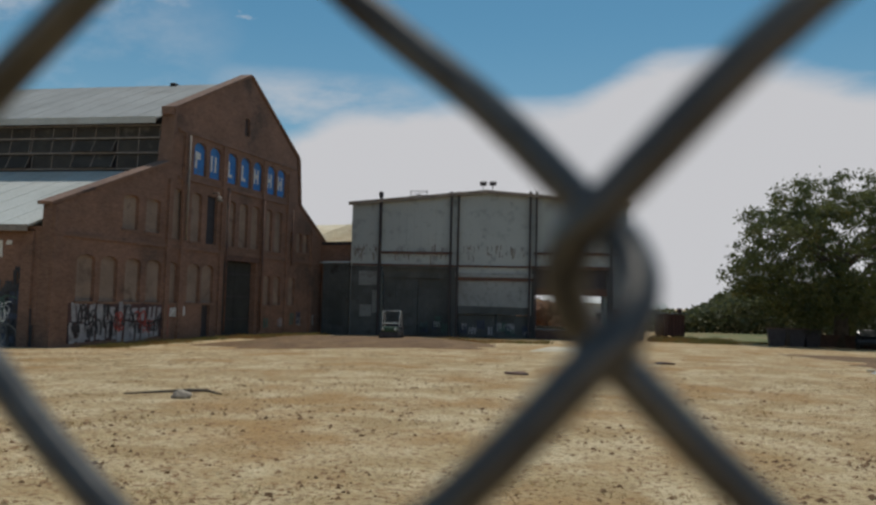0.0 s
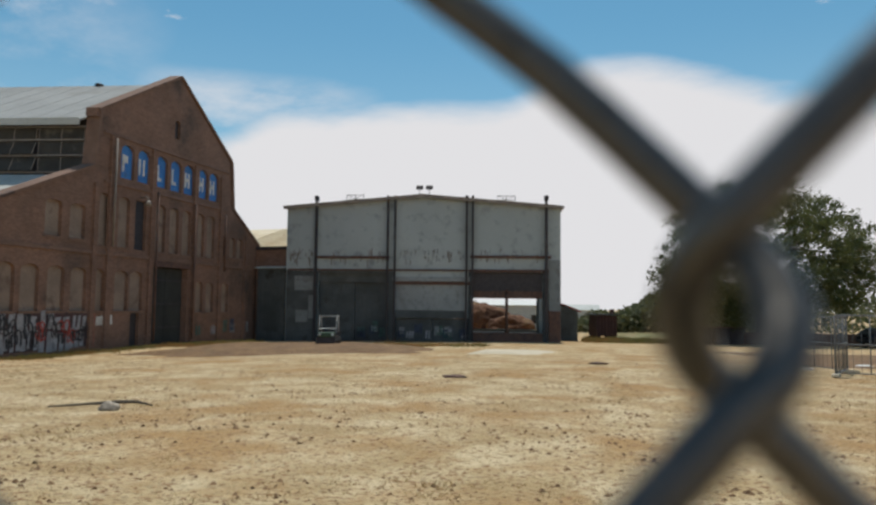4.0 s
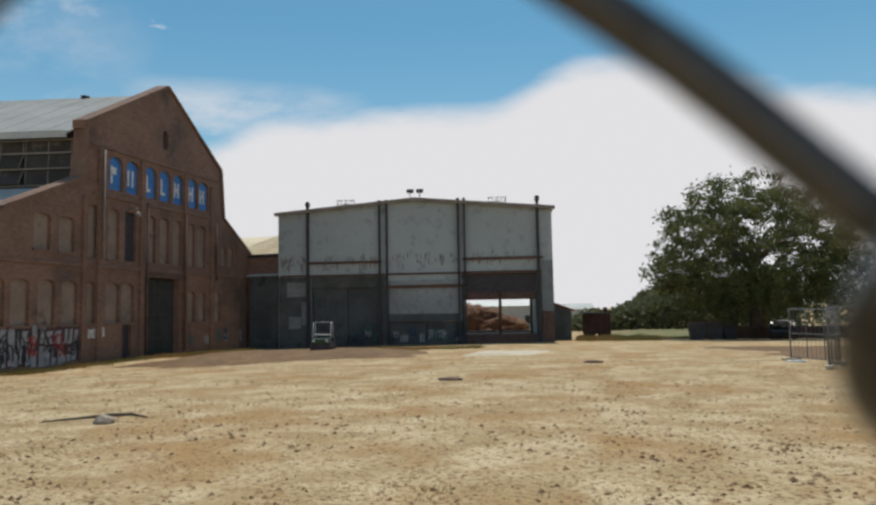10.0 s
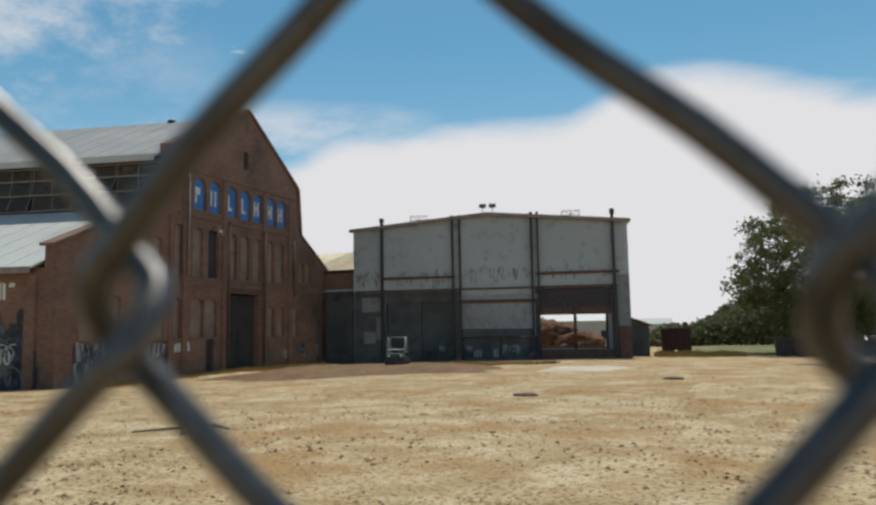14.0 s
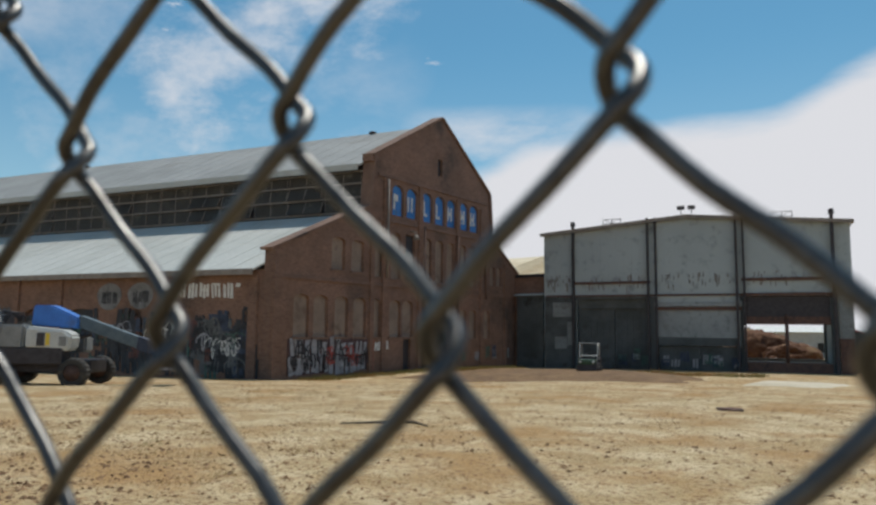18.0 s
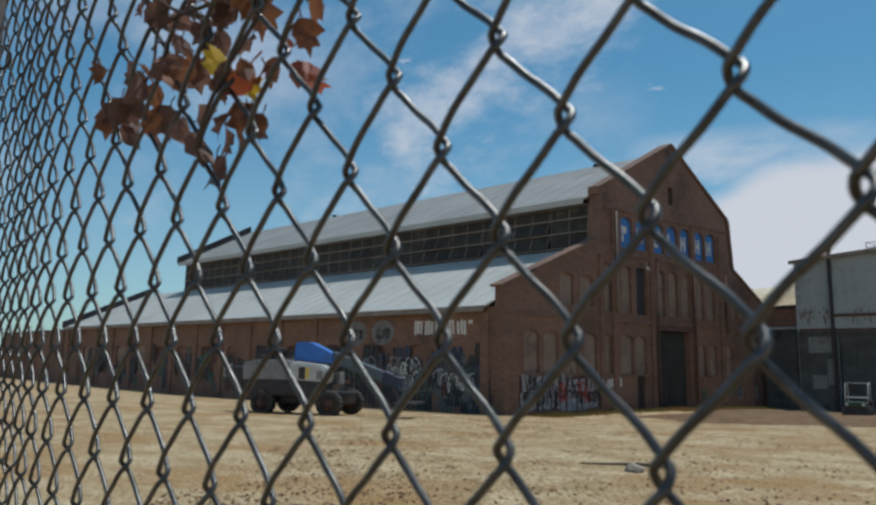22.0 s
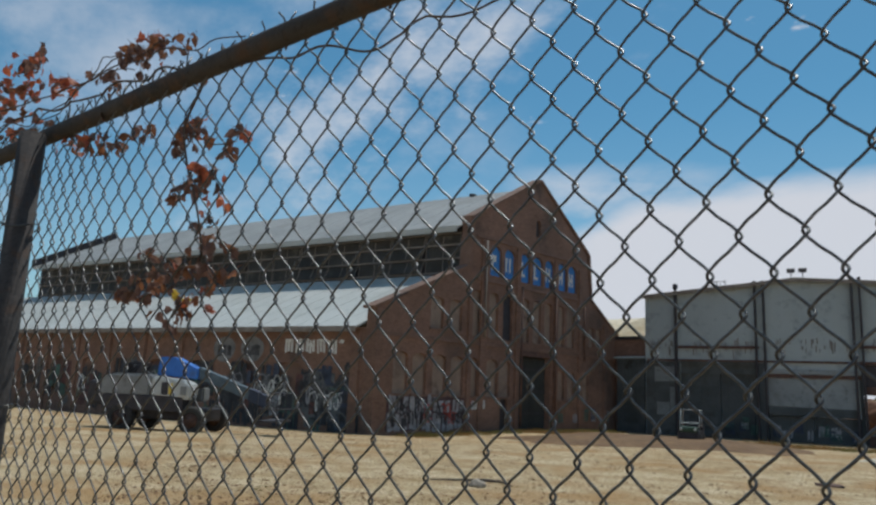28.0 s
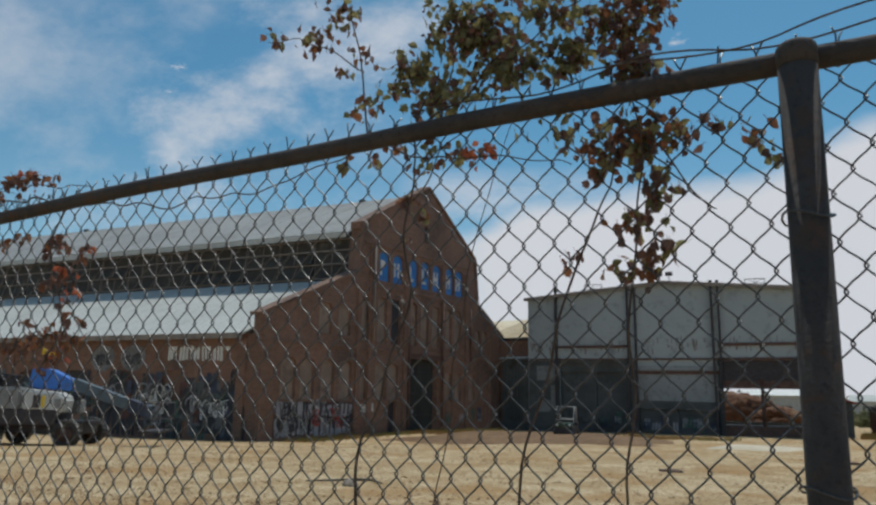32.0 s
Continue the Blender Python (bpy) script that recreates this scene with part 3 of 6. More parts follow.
roof_slope("lower_roof", 0.85, L_LOW + 0.4, -16.5, 4.75, -7.5, 9.1, 1.6, ROOF_METAL, "pale weathered metal lean-to roof")
roof_slope("upper_roof", 0.75, L_HIGH + 0.3, -8.0, 12.35, 0.35, 16.95, 1.6, UPPER_ROOF, "pale weathered metal upper roof")
roof_slope("upper_roof", 0.75, L_HIGH + 0.3, 8.0, 12.2, 0.35, 16.95, 3.2, UPPER_ROOF, "")
roof_slope("lower_roof", 0.75, L_LOW + 0.4, 16.4, 4.7, 7.5, 8.8, 3.2, ROOF_METAL, "")
bm = bmesh.new()
prism(bm, [bp(0.8, -16.55, 4.45), bp(L_LOW + 0.4, -16.55, 4.45), bp(L_LOW + 0.4, -16.55, 4.78), bp(0.8, -16.55, 4.78)], FRONT * 0.06)
part("eaves_board", bm, FRAME_PAINT, shop, "weathered grey eaves board")
bm = bmesh.new()
prism(bm, [bp(0.8, -8.06, 12.0), bp(L_HIGH + 0.3, -8.06, 12.0), bp(L_HIGH + 0.3, -8.06, 12.42), bp(0.8, -8.06, 12.42)], FRONT * 0.06)
part("eaves_board", bm, ROOF_METAL, shop)
# clerestory: three bands of old glazing between bars
for side in (-1, 1):
    bm = bmesh.new()
    prism(bm, [bp(0.6, side * 7.2, 8.8), bp(L_HIGH, side * 7.2, 8.8), bp(L_HIGH, side * 7.2, 12.6), bp(0.6, side * 7.2, 12.6)], FRONT * (side * -0.3))
    part("clerestory_wall", bm, BLACK_IRON, shop)
for r, (z0, z1) in enumerate(((9.35, 10.2), (10.35, 11.15), (11.3, 11.95))):
    s = 1.0
    while s < L_HIGH - 3:
        bm = bmesh.new()
        lean = random.choice((0, 0, 0, 0.12, 0.3)) if r < 2 else 0
        prism(bm, [bp(s, -7.3 - lean, z0), bp(s + 2.85, -7.3 - lean, z0), bp(s + 2.85, -7.26, z1), bp(s, -7.26, z1)], FRONT * 0.04)
        sash = part("sash", bm, GLASS_OLD, shop)
        for k in range(3):
            bm = bmesh.new()
            a = s + 1.42 * k
            prism(bm, [bp(a, -7.33 - lean, z0), bp(a + 0.04, -7.33 - lean, z0), bp(a + 0.04, -7.29, z1), bp(a, -7.29, z1)], FRONT * 0.03)
            part("glazing_bar", bm, FRAME_PAINT, sash)
        s += 3.0
for z in (9.22, 10.24, 11.19, 11.98):
    bm = bmesh.new()
    prism(bm, [bp(0.6, -7.44, z), bp(L_HIGH, -7.44, z), bp(L_HIGH, -7.44, z + 0.09), bp(0.6, -7.44, z + 0.09)], FRONT * 0.2)
    part("clerestory_rail", bm, FRAME_PAINT, shop)
# ridge cowls
for s, v in ((6.0, 0.35), (38.0, 0.35)):
    bm = bmesh.new()
    tube(bm, [bp(s, v, 16.85), bp(s, v, 17.0)], 0.2, 10)
    tube(bm, [bp(s, v, 16.98), bp(s, v, 17.06), bp(s, v, 17.14)], [0.32, 0.29, 0.08], 12)
    part("ridge_cowl", bm, BLACK_IRON, shop, "dark ridge ventilator", True)
# lamp over the hatch
bm = bmesh.new()
tube(bm, [bp(-0.1, -3.5, 8.3), bp(-0.5, -3.5, 8.35), bp(-0.6, -3.5, 8.1)], 0.05, 6)
tube(bm, [bp(-0.6, -3.5, 8.1), bp(-0.6, -3.5, 7.75)], [0.1, 0.26], 10)
part("wall_lamp", bm, FRAME_PAINT, shop, "pale bracket lamp", True)

# parapets over the far ends of both roofs
for s, va, za, vb, zb, h in ((L_HIGH + 0.1, -8.1, 12.3, 0.35, 16.95, 0.75), (L_LOW + 0.2, -16.6, 4.7, -7.5, 9.1, 0.7)):
    bm = bmesh.new()
    prism(bm, [bp(s, va, za), bp(s, vb, zb), bp(s, vb, zb + h), bp(s, va, za + h)], BACKWARD * 0.45)
    part("end_parapet", bm, BLACK_IRON, shop, "near-black end parapet")
yard_wall = tagged(new("yard_wall"), "tall dark brick wall carrying on past the workshop", "wall", kind="structure")
bm = bmesh.new()
prism(bm, [flank(L_LOW + 0.7, 0.1, -3.0), flank(L_LOW + 24, 0.1, -3.0), flank(L_LOW + 24, 0.1, 4.3), flank(L_LOW + 0.7, 0.1, 4.4)], FRONT * 0.4)
wall_body = part("masonry", bm, BRICK, yard_wall)
bm = bmesh.new()
prism(bm, [flank(L_LOW + 0.7, 0.0, 4.42), flank(L_LOW + 24, 0.0, 4.32), flank(L_LOW + 24, 0.0, 4.5), flank(L_LOW + 0.7, 0.0, 4.6)], FRONT * 0.6)
part("coping", bm, BLACK_IRON, wall_body)
for k in range(6):
    bm = bmesh.new()
    s = L_LOW + 2 + 4.0 * k
    prism(bm, [flank(s, -0.05, -3.0), flank(s + 0.6, -0.05, -3.0), flank(s + 0.6, -0.05, 4.2), flank(s, -0.05, 4.2)], FRONT * 0.14)
    part("pier", bm, BRICK, wall_body)

# ---- painted graffiti on the brick: flat paint, blocky unreadable figures ----
def paint(name, c1, c2):
    return mat(name, c1, c2, 0.75, 0, 1.6, 0.12, 22.0, tuple(0.55 * v for v in c1), 1.8, (0.5, 0.68))


SILVER = paint("silver_spray_paint", (0.25, 0.25, 0.265), (0.36, 0.36, 0.375))
MAROON = paint("red_spray_paint", (0.32, 0.05, 0.04), (0.42, 0.08, 0.06))
NAVY = paint("blue_spray_paint", (0.035, 0.045, 0.075), (0.06, 0.075, 0.115))
TEAL = paint("green_spray_paint", (0.05, 0.105, 0.085), (0.08, 0.15, 0.12))
BLACKP = paint("black_spray_paint", (0.025, 0.025, 0.03), (0.05, 0.05, 0.055))


def figure(bm, place, v, z, wd, ht, rnd, t=0.012):
    """One blocky painted figure: a few slanted bars."""
    lean = rnd.uniform(-0.12, 0.12) * ht
    bars = rnd.choice((2, 3, 3))
    for k in range(bars):
        a = v + wd * (k + 0.1) / bars
        b = a + wd / bars * rnd.uniform(0.55, 0.8)
        top, bot = z + ht * rnd.uniform(0.85, 1.0), z + ht * rnd.uniform(0.0, 0.12)
        prism(bm, [place(a + lean * 0.2, 0, bot), place(b, 0, bot + 0.03), place(b + lean, 0, top), place(a + lean, 0, top - 0.04)], place(0, t, 0) - place(0, 0, 0))
    if rnd.random() < 0.75:
        zz = z + ht * rnd.choice((0.1, 0.45, 0.78))
        prism(bm, [place(v + 0.1 * wd, -0.004, zz), place(v + 0.9 * wd, -0.004, zz + 0.05), place(v + 0.9 * wd + lean * .5, -0.004, zz + ht * 0.17), place(v + 0.1 * wd + lean * .5, -0.004, zz + ht * 0.15)], place(0, t, 0) - place(0, 0, 0))


def scrawl(bm, place, v, z, wd, ht, rnd, line=0.07, d=-0.05):
    """A looping sprayed line of even width."""
    a0, turns, n = rnd.uniform(0, 6.28), rnd.choice((1.2, 1.8, 2.6)), 26
    k1, k2, p = rnd.uniform(1.5, 4.0), rnd.uniform(2.0, 5.0), rnd.uniform(0, 6.28)
    pts = []
    for i in range(n + 1):
        f = i / n
        pts.append((v + wd * (f * 0.75 + 0.22 * math.sin(a0 + turns * 6.28 * f)), z + ht * (0.5 + 0.34 * math.cos(a0 + turns * 6.28 * f) + 0.16 * math.sin(k1 * 6.28 * f + p) * math.sin(k2 * f))))
    side = []
    for i, q in enumerate(pts):
        a, b = pts[max(i - 1, 0)], pts[min(i + 1, n)]
        t = Vector((b[0] - a[0], b[1] - a[1]))
        t = t.normalized() if t.length > 1e-6 else Vector((1, 0))
        side.append([bm.verts.new(place(q[0] + o * t.y * line / 2, d + e, q[1] - o * t.x * line / 2)) for o, e in ((-1, 0), (1, 0), (1, 0.012), (-1, 0.012))])
    for a, b in zip(side, side[1:]):
        for i in range(4):
            j = (i + 1) % 4
            bm.faces.new((a[i], a[j], b[j], b[i]))


rnd = random.Random(4)


def front_paint(v, d, z):
    return bp(-0.03 + d, v, z)


def flank_paint(s, d, z):
    return bp(s, -15.9 - 0.03 + d, z)


mural = tagged(new("graffiti_mural"), "row of silver block graffiti figures edged in red on brick", "graffiti")
bm = bmesh.new()
prism(bm, [bp(-0.018, -14.6, -1.2), bp(-0.018, -7.3, -1.05), bp(-0.018, -7.2, 0.95), bp(-0.018, -14.6, 0.9)], BACKWARD * 0.016)
part("dark_ground", bm, paint("dark_outline_paint", (0.05, 0.03, 0.032), (0.09, 0.045, 0.045)), mural, "blackish spray paint ground")
v = -14.5
while v < -8.2:
    bm = bmesh.new()
    wd = rnd.uniform(0.95, 1.35)
    figure(bm, front_paint, v, rnd.uniform(-1.3, -1.1), wd * 1.08, rnd.uniform(1.2, 1.4), rnd, 0.016)
    figure(bm, lambda q, d, z: front_paint(q, d - 0.004, z), v + rnd.uniform(-.2, .2), rnd.uniform(-0.2, 0.0), wd, rnd.uniform(0.9, 1.15), rnd)
    part("figure", bm, SILVER, mural)
    bm = bmesh.new()
    figure(bm, lambda q, d, z: front_paint(q, d - 0.012, z), v + rnd.uniform(0, .5), rnd.uniform(-1.0, 0.3), wd * 0.45, rnd.uniform(0.4, 0.8), rnd)
    part("figure", bm, rnd.choice((MAROON, BLACKP, BLACKP)), mural)
    v += wd * 0.98
bm = bmesh.new()
prism(bm, [bp(-0.022, -7.6, -1.1), bp(-0.022, -7.1, -1.1), bp(-0.022, -7.1, 0.9), bp(-0.022, -7.45, 0.8)], BACKWARD * 0.02)
part("red_edge", bm, MAROON, mural, "red spray paint edge")
for k in range(4):
    bm = bmesh.new()
    figure(bm, front_paint, -7.05 + 0.38 * k, 0.05 + 0.02 * k, 0.34, 0.68, rnd)
    part("small_figure", bm, WHITE_PAINT, mural)

tag = tagged(new("graffiti_tag"), "white block graffiti tag high on the flank wall", "graffiti")
for k in range(5):
    bm = bmesh.new()
    figure(bm, flank_paint, 6.25 - 0.9 * k, 3.15, 0.76, 0.95, rnd)
    part("figure", bm, WHITE_PAINT, tag)
bm = bmesh.new()
prism(bm, [flank_paint(2.55, -0.004, 3.8), flank_paint(2.2, -0.004, 3.8), flank_paint(2.15, -0.004, 4.0), flank_paint(2.45, -0.004, 4.03)], FRONT * 0.01)
part("dash", bm, WHITE_PAINT, tag)
EMBLEM = paint("grey_emblem_paint", (0.15, 0.15, 0.15), (0.22, 0.22, 0.22))
for s, zz, ht in ((9.85, 2.55, 1.65), (12.5, 2.5, 1.7)):
    blob = tagged(new("graffiti_circle"), "round grey graffiti emblem on brick", "graffiti", "emblems on the flank")
    bm = bmesh.new()
    ring = [flank_paint(s + 1.05 * math.cos(a) * (1 + 0.06 * math.sin(3 * a)), -0.008, zz + ht * 0.5 + ht * 0.5 * math.sin(a)) for a in (2 * math.pi * k / 22 for k in range(22))]
    prism(bm, ring, FRONT * 0.01)
    part("disc", bm, EMBLEM, blob)
    for k in range(3):
        bm = bmesh.new()
        figure(bm, lambda q, d, z: flank_paint(q, d - 0.016, z), s - 0.7 + 0.48 * k, zz + 0.35, 0.4, 0.8, rnd)
        part("mark", bm, BLACKP, blob)
DULL = paint("dull_grey_paint", (0.10, 0.105, 0.105), (0.15, 0.155, 0.155))
DARK_RED = paint("dark_red_spray_paint", (0.10, 0.04, 0.035), (0.14, 0.06, 0.05))
panel_paints = (DULL, BLACKP, TEAL, BLACKP, BLACKP, BLACKP, BLACKP, DULL, BLACKP, DARK_RED, BLACKP, NAVY, BLACKP)
wall_art = tagged(new("wall_graffiti"), "dense overlapping graffiti in dull colours along the flank wall", "graffiti")
for k in range(230):
    s = 0.7 + 56 * rnd.random() ** 1.75
    wd = rnd.uniform(0.5, 1.6)
    bm = bmesh.new()
    off = 0.004 * (k % 6)
    figure(bm, lambda q, d, z: flank_paint(q, d - 0.02 - off, z), s, rnd.uniform(-1.7, 1.1), wd, rnd.uniform(0.8, 1.9), rnd)
    part("figure", bm, rnd.choice(panel_paints), wall_art)
for k in range(44):
    bm = bmesh.new()
    near = k < 26
    s = rnd.uniform(1.6, 8.5) if near else rnd.uniform(8, 34)
    scrawl(bm, flank_paint, s, rnd.uniform(-1.2, 1.2), rnd.uniform(0.7, 1.5), rnd.uniform(0.7, 1.4), rnd, rnd.choice((0.05, 0.07, 0.1)), -0.056 - 0.003 * (k % 5))
    part("scrawl", bm, rnd.choice((SILVER, SILVER, WHITE_PAINT, DULL, TEAL)), wall_art, "thin sprayed line")
for k in range(13):
    bm = bmesh.new()
    scrawl(bm, front_paint, -14.5 + 0.52 * k, rnd.uniform(-1.2, -0.3), rnd.uniform(0.6, 1.0), rnd.uniform(0.9, 1.4), rnd, rnd.choice((0.06, 0.09)), -0.034 - 0.003 * (k % 3))
    part("scrawl", bm, rnd.choice((BLACKP, BLACKP, MAROON)), mural, "dark sprayed outline")
for k in range(9):
    bm = bmesh.new()
    figure(bm, front_paint, rnd.choice((3.0, 3.9, 5.0, 6.6, 8.0, 10.0)) + rnd.uniform(-.3, .3), rnd.uniform(-1.0, -0.6), 0.7, rnd.uniform(0.6, 1.2), rnd)
    part("figure", bm, rnd.choice((NAVY, TEAL, SILVER)), mural)

# ---- steel shed ----
S0 = Vector((-22.35, 56.5, 0))
NORTH = Vector((-math.sin(radians(5.4)), math.cos(radians(5.4)), 0))
SW, SB = 22.45, -1.75


def sp_(e, d, z):
    return S0 + e * EAST + d * NORTH + Vector((0, 0, z))


def shed_top(e):
    return float(np.interp(e, [0, 11.3, SW], [9.5, 10.42, 9.5]))


shed = tagged(new("steel_shed"), "tall grey sheet-metal shed with rusty columns and an open bay", "building")
PATCH = mat("patched_grey_sheet", (0.15, 0.17, 0.175), (0.21, 0.235, 0.24), 0.7, 0, 0.8, 0.05, 6.0, (0.11, 0.11, 0.11), 0.8)
LOWER_GREY = mat("dull_lower_sheet", (0.23, 0.255, 0.26), (0.28, 0.31, 0.315), 0.7, 0, 0.3, 0.05, 3.0, (0.15, 0.15, 0.15), 0.5, (0.5, 0.75))
bay = (15.3, 21.0, -0.58, 2.2)
left_bay = (2.75, 8.5, -1.75, 4.25)
bm = bmesh.new()
wall_strips(bm, sp_, (11.3,), 0.0, SW, SB, shed_top, [(bay[0], bay[1], bay[2], 4.3), left_bay, (9.1, 15.1, -1.75, 0.55)], 0.16)
shed_front = part("front_cladding", bm, STEEL_SHEET, shed, "streaked grey painted sheet cladding")
# ribs of the sheeting
e = 0.3
while e < SW:
    if not (2.6 < e < 8.6 or 15.2 < e < 21.1):
        zlo = 0.6 if 9.0 < e < 15.2 else SB
    else:
        zlo = 4.35
    bm = bmesh.new()
    prism(bm, [sp_(e, -0.02, zlo), sp_(e + 0.07, -0.02, zlo), sp_(e + 0.07, -0.02, shed_top(e) - 0.06), sp_(e, -0.02, shed_top(e) - 0.06)], NORTH * 0.021)
    part("sheet_rib", bm, STEEL_SHEET, shed_front)
    e += 0.62
# recessed dark doors and lower cladding
for e0, e1, z0, z1, d in ((2.75, 5.7, -1.7, 4.2, 0.5), (5.7, 8.5, -1.7, 4.2, 0.62), (9.1, 12.1, -1.7, 0.5, 0.35), (12.1, 15.1, -1.7, 0.5, 0.3)):
    bm = bmesh.new()
    prism(bm, [sp_(e0, d, z0), sp_(e1 - 0.03, d, z0), sp_(e1 - 0.03, d, z1), sp_(e0, d, z1)], NORTH * 0.1)
    dr = part("sliding_door", bm, STEEL_DARK, shed, "dark sheet-metal sliding door")
    for k in range(1, 6):
        bm = bmesh.new()
        q = e0 + (e1 - e0) * k / 6
        prism(bm, [sp_(q, d - 0.03, z0 + 0.05), sp_(q + 0.06, d - 0.03, z0 + 0.05), sp_(q + 0.06, d - 0.03, z1 - 0.05), sp_(q, d - 0.03, z1 - 0.05)], NORTH * 0.03)
        part("door_rib", bm, STEEL_DARK, dr)
# dark lower sheets beside the doors, patched with paler pieces
for e0, e1, z0, z1, d, m in ((0.05, 2.74, SB, 4.3, -0.05, STEEL_DARK), (2.75, 8.5, 4.16, 4.34, -0.05, STEEL_DARK), (21.5, SW - 0.02, SB, 1.2, -0.12, RUST), (9.12, 14.8, 0.56, 1.15, -0.03, STEEL_DARK), (8.5, 9.1, SB, 4.3, -0.03, STEEL_DARK), (15.06, 15.3, SB, 4.3, -0.03, STEEL_DARK), (21.0, 21.48, SB, 4.3, -0.03, STEEL_DARK)):
    bm = bmesh.new()
    prism(bm, [sp_(e0, d, z0), sp_(e1, d, z0), sp_(e1, d, z1), sp_(e0, d, z1 + 0.04)], NORTH * 0.04)
    low_sheet = part("lower_sheet", bm, m, shed, "darker lower sheet")
    if m is STEEL_DARK and e0 < 1:
        for a0, a1, b0, b1 in ((0.75, 2.3, 2.7, 3.9), (0.9, 1.9, 0.1, 1.1), (1.95, 2.35, 0.4, 2.3)):
            bm = bmesh.new()
            prism(bm, [sp_(a0, d - 0.012, b0), sp_(a1, d - 0.012, b0 + 0.05), sp_(a1, d - 0.012, b1), sp_(a0, d - 0.012, b1)], NORTH * 0.01)
            part("sheet_patch", bm, PATCH, low_sheet, "paler patched sheet")
# girts
for z, e0, e1, h, m in ((5.35, 2.5, 8.6, 0.2, RUST), (5.42, 15.2, 21.7, 0.22, RUST), (4.35, 0.2, 15.2, 0.14, RUST), (3.55, 8.9, 15.2, 0.34, LOWER_GREY), (3.25, 8.9, 15.2, 0.26, RUST), (4.3, 15.2, 21.5, 0.22, RUST), (3.4, 2.6, 8.6, 0.9, STEEL_DARK)):
    bm = bmesh.new()
    dd = 0.3 if m is STEEL_DARK else -0.14
    prism(bm, [sp_(e0, dd, z), sp_(e1, dd, z), sp_(e1, dd, z + h), sp_(e0, dd, z + h)], NORTH * 0.13)
    part("girt", bm, m, shed)
for z0, z1, d in ((2.75, 4.28, 0.15), (2.2, 2.78, 0.05)):
    bm = bmesh.new()
    prism(bm, [sp_(15.3, d, z0), sp_(21.0, d, z0), sp_(21.0, d, z1), sp_(15.3, d, z1)], NORTH * 0.12)
    part("bay_header", bm, BLACK_IRON if d > 0.1 else RUST, shed)
bm = bmesh.new()
prism(bm, [sp_(9.12, -0.025, 1.16), sp_(14.8, -0.025, 1.16), sp_(14.8, -0.025, 3.24), sp_(9.12, -0.025, 3.24)], NORTH * 0.02)
part("lower_panel", bm, LOWER_GREY, shed, "dull grey lower panel")
bm = bmesh.new()
prism(bm, [sp_(15.3, -0.05, SB), sp_(21.0, -0.05, SB), sp_(21.0, -0.05, -0.58), sp_(15.3, -0.05, -0.58)], NORTH * 0.3)
part("bay_plinth", bm, RUST, shed)
# columns with caps
for e, wd in ((2.5, 0.18), (8.45, 0.14), (9.05, 0.14), (14.9, 0.17), (15.4, 0.14), (21.3, 0.22)):
    bm = bmesh.new()
    prism(bm, [sp_(e - wd / 2, -0.34, SB), sp_(e + wd / 2, -0.34, SB), sp_(e + wd / 2, -0.34, 10.15), sp_(e - wd / 2, -0.34, 10.15)], NORTH * 0.34)
    prism(bm, [sp_(e - wd * 0.85, -0.4, 10.15), sp_(e + wd * 0.85, -0.4, 10.15), sp_(e + wd * 0.7, -0.4, 10.5), sp_(e - wd * 0.7, -0.4, 10.5)], NORTH * 0.5)
    part("column", bm, BLACK_IRON, shed, "dark rusty column")
bm = bmesh.new()
tube(bm, [sp_(18.15, 0.1, -0.58), sp_(18.15, 0.1, 2.75)], 0.13, 8)
tube(bm, [sp_(18.15, -0.1, 2.72), sp_(18.15, -0.1, 2.98)], [0.16, 0.05], 8)
part("bay_post", bm, RUST, shed, "", True)
bm = bmesh.new()
prism(bm, [sp_(21.5, -0.06, SB), sp_(SW, -0.06, SB), sp_(SW, -0.06, 5.3), sp_(21.5, -0.06, 5.3)], NORTH * 0.05)
part("corner_panel", bm, PATCH, shed, "brownish stained corner panel")
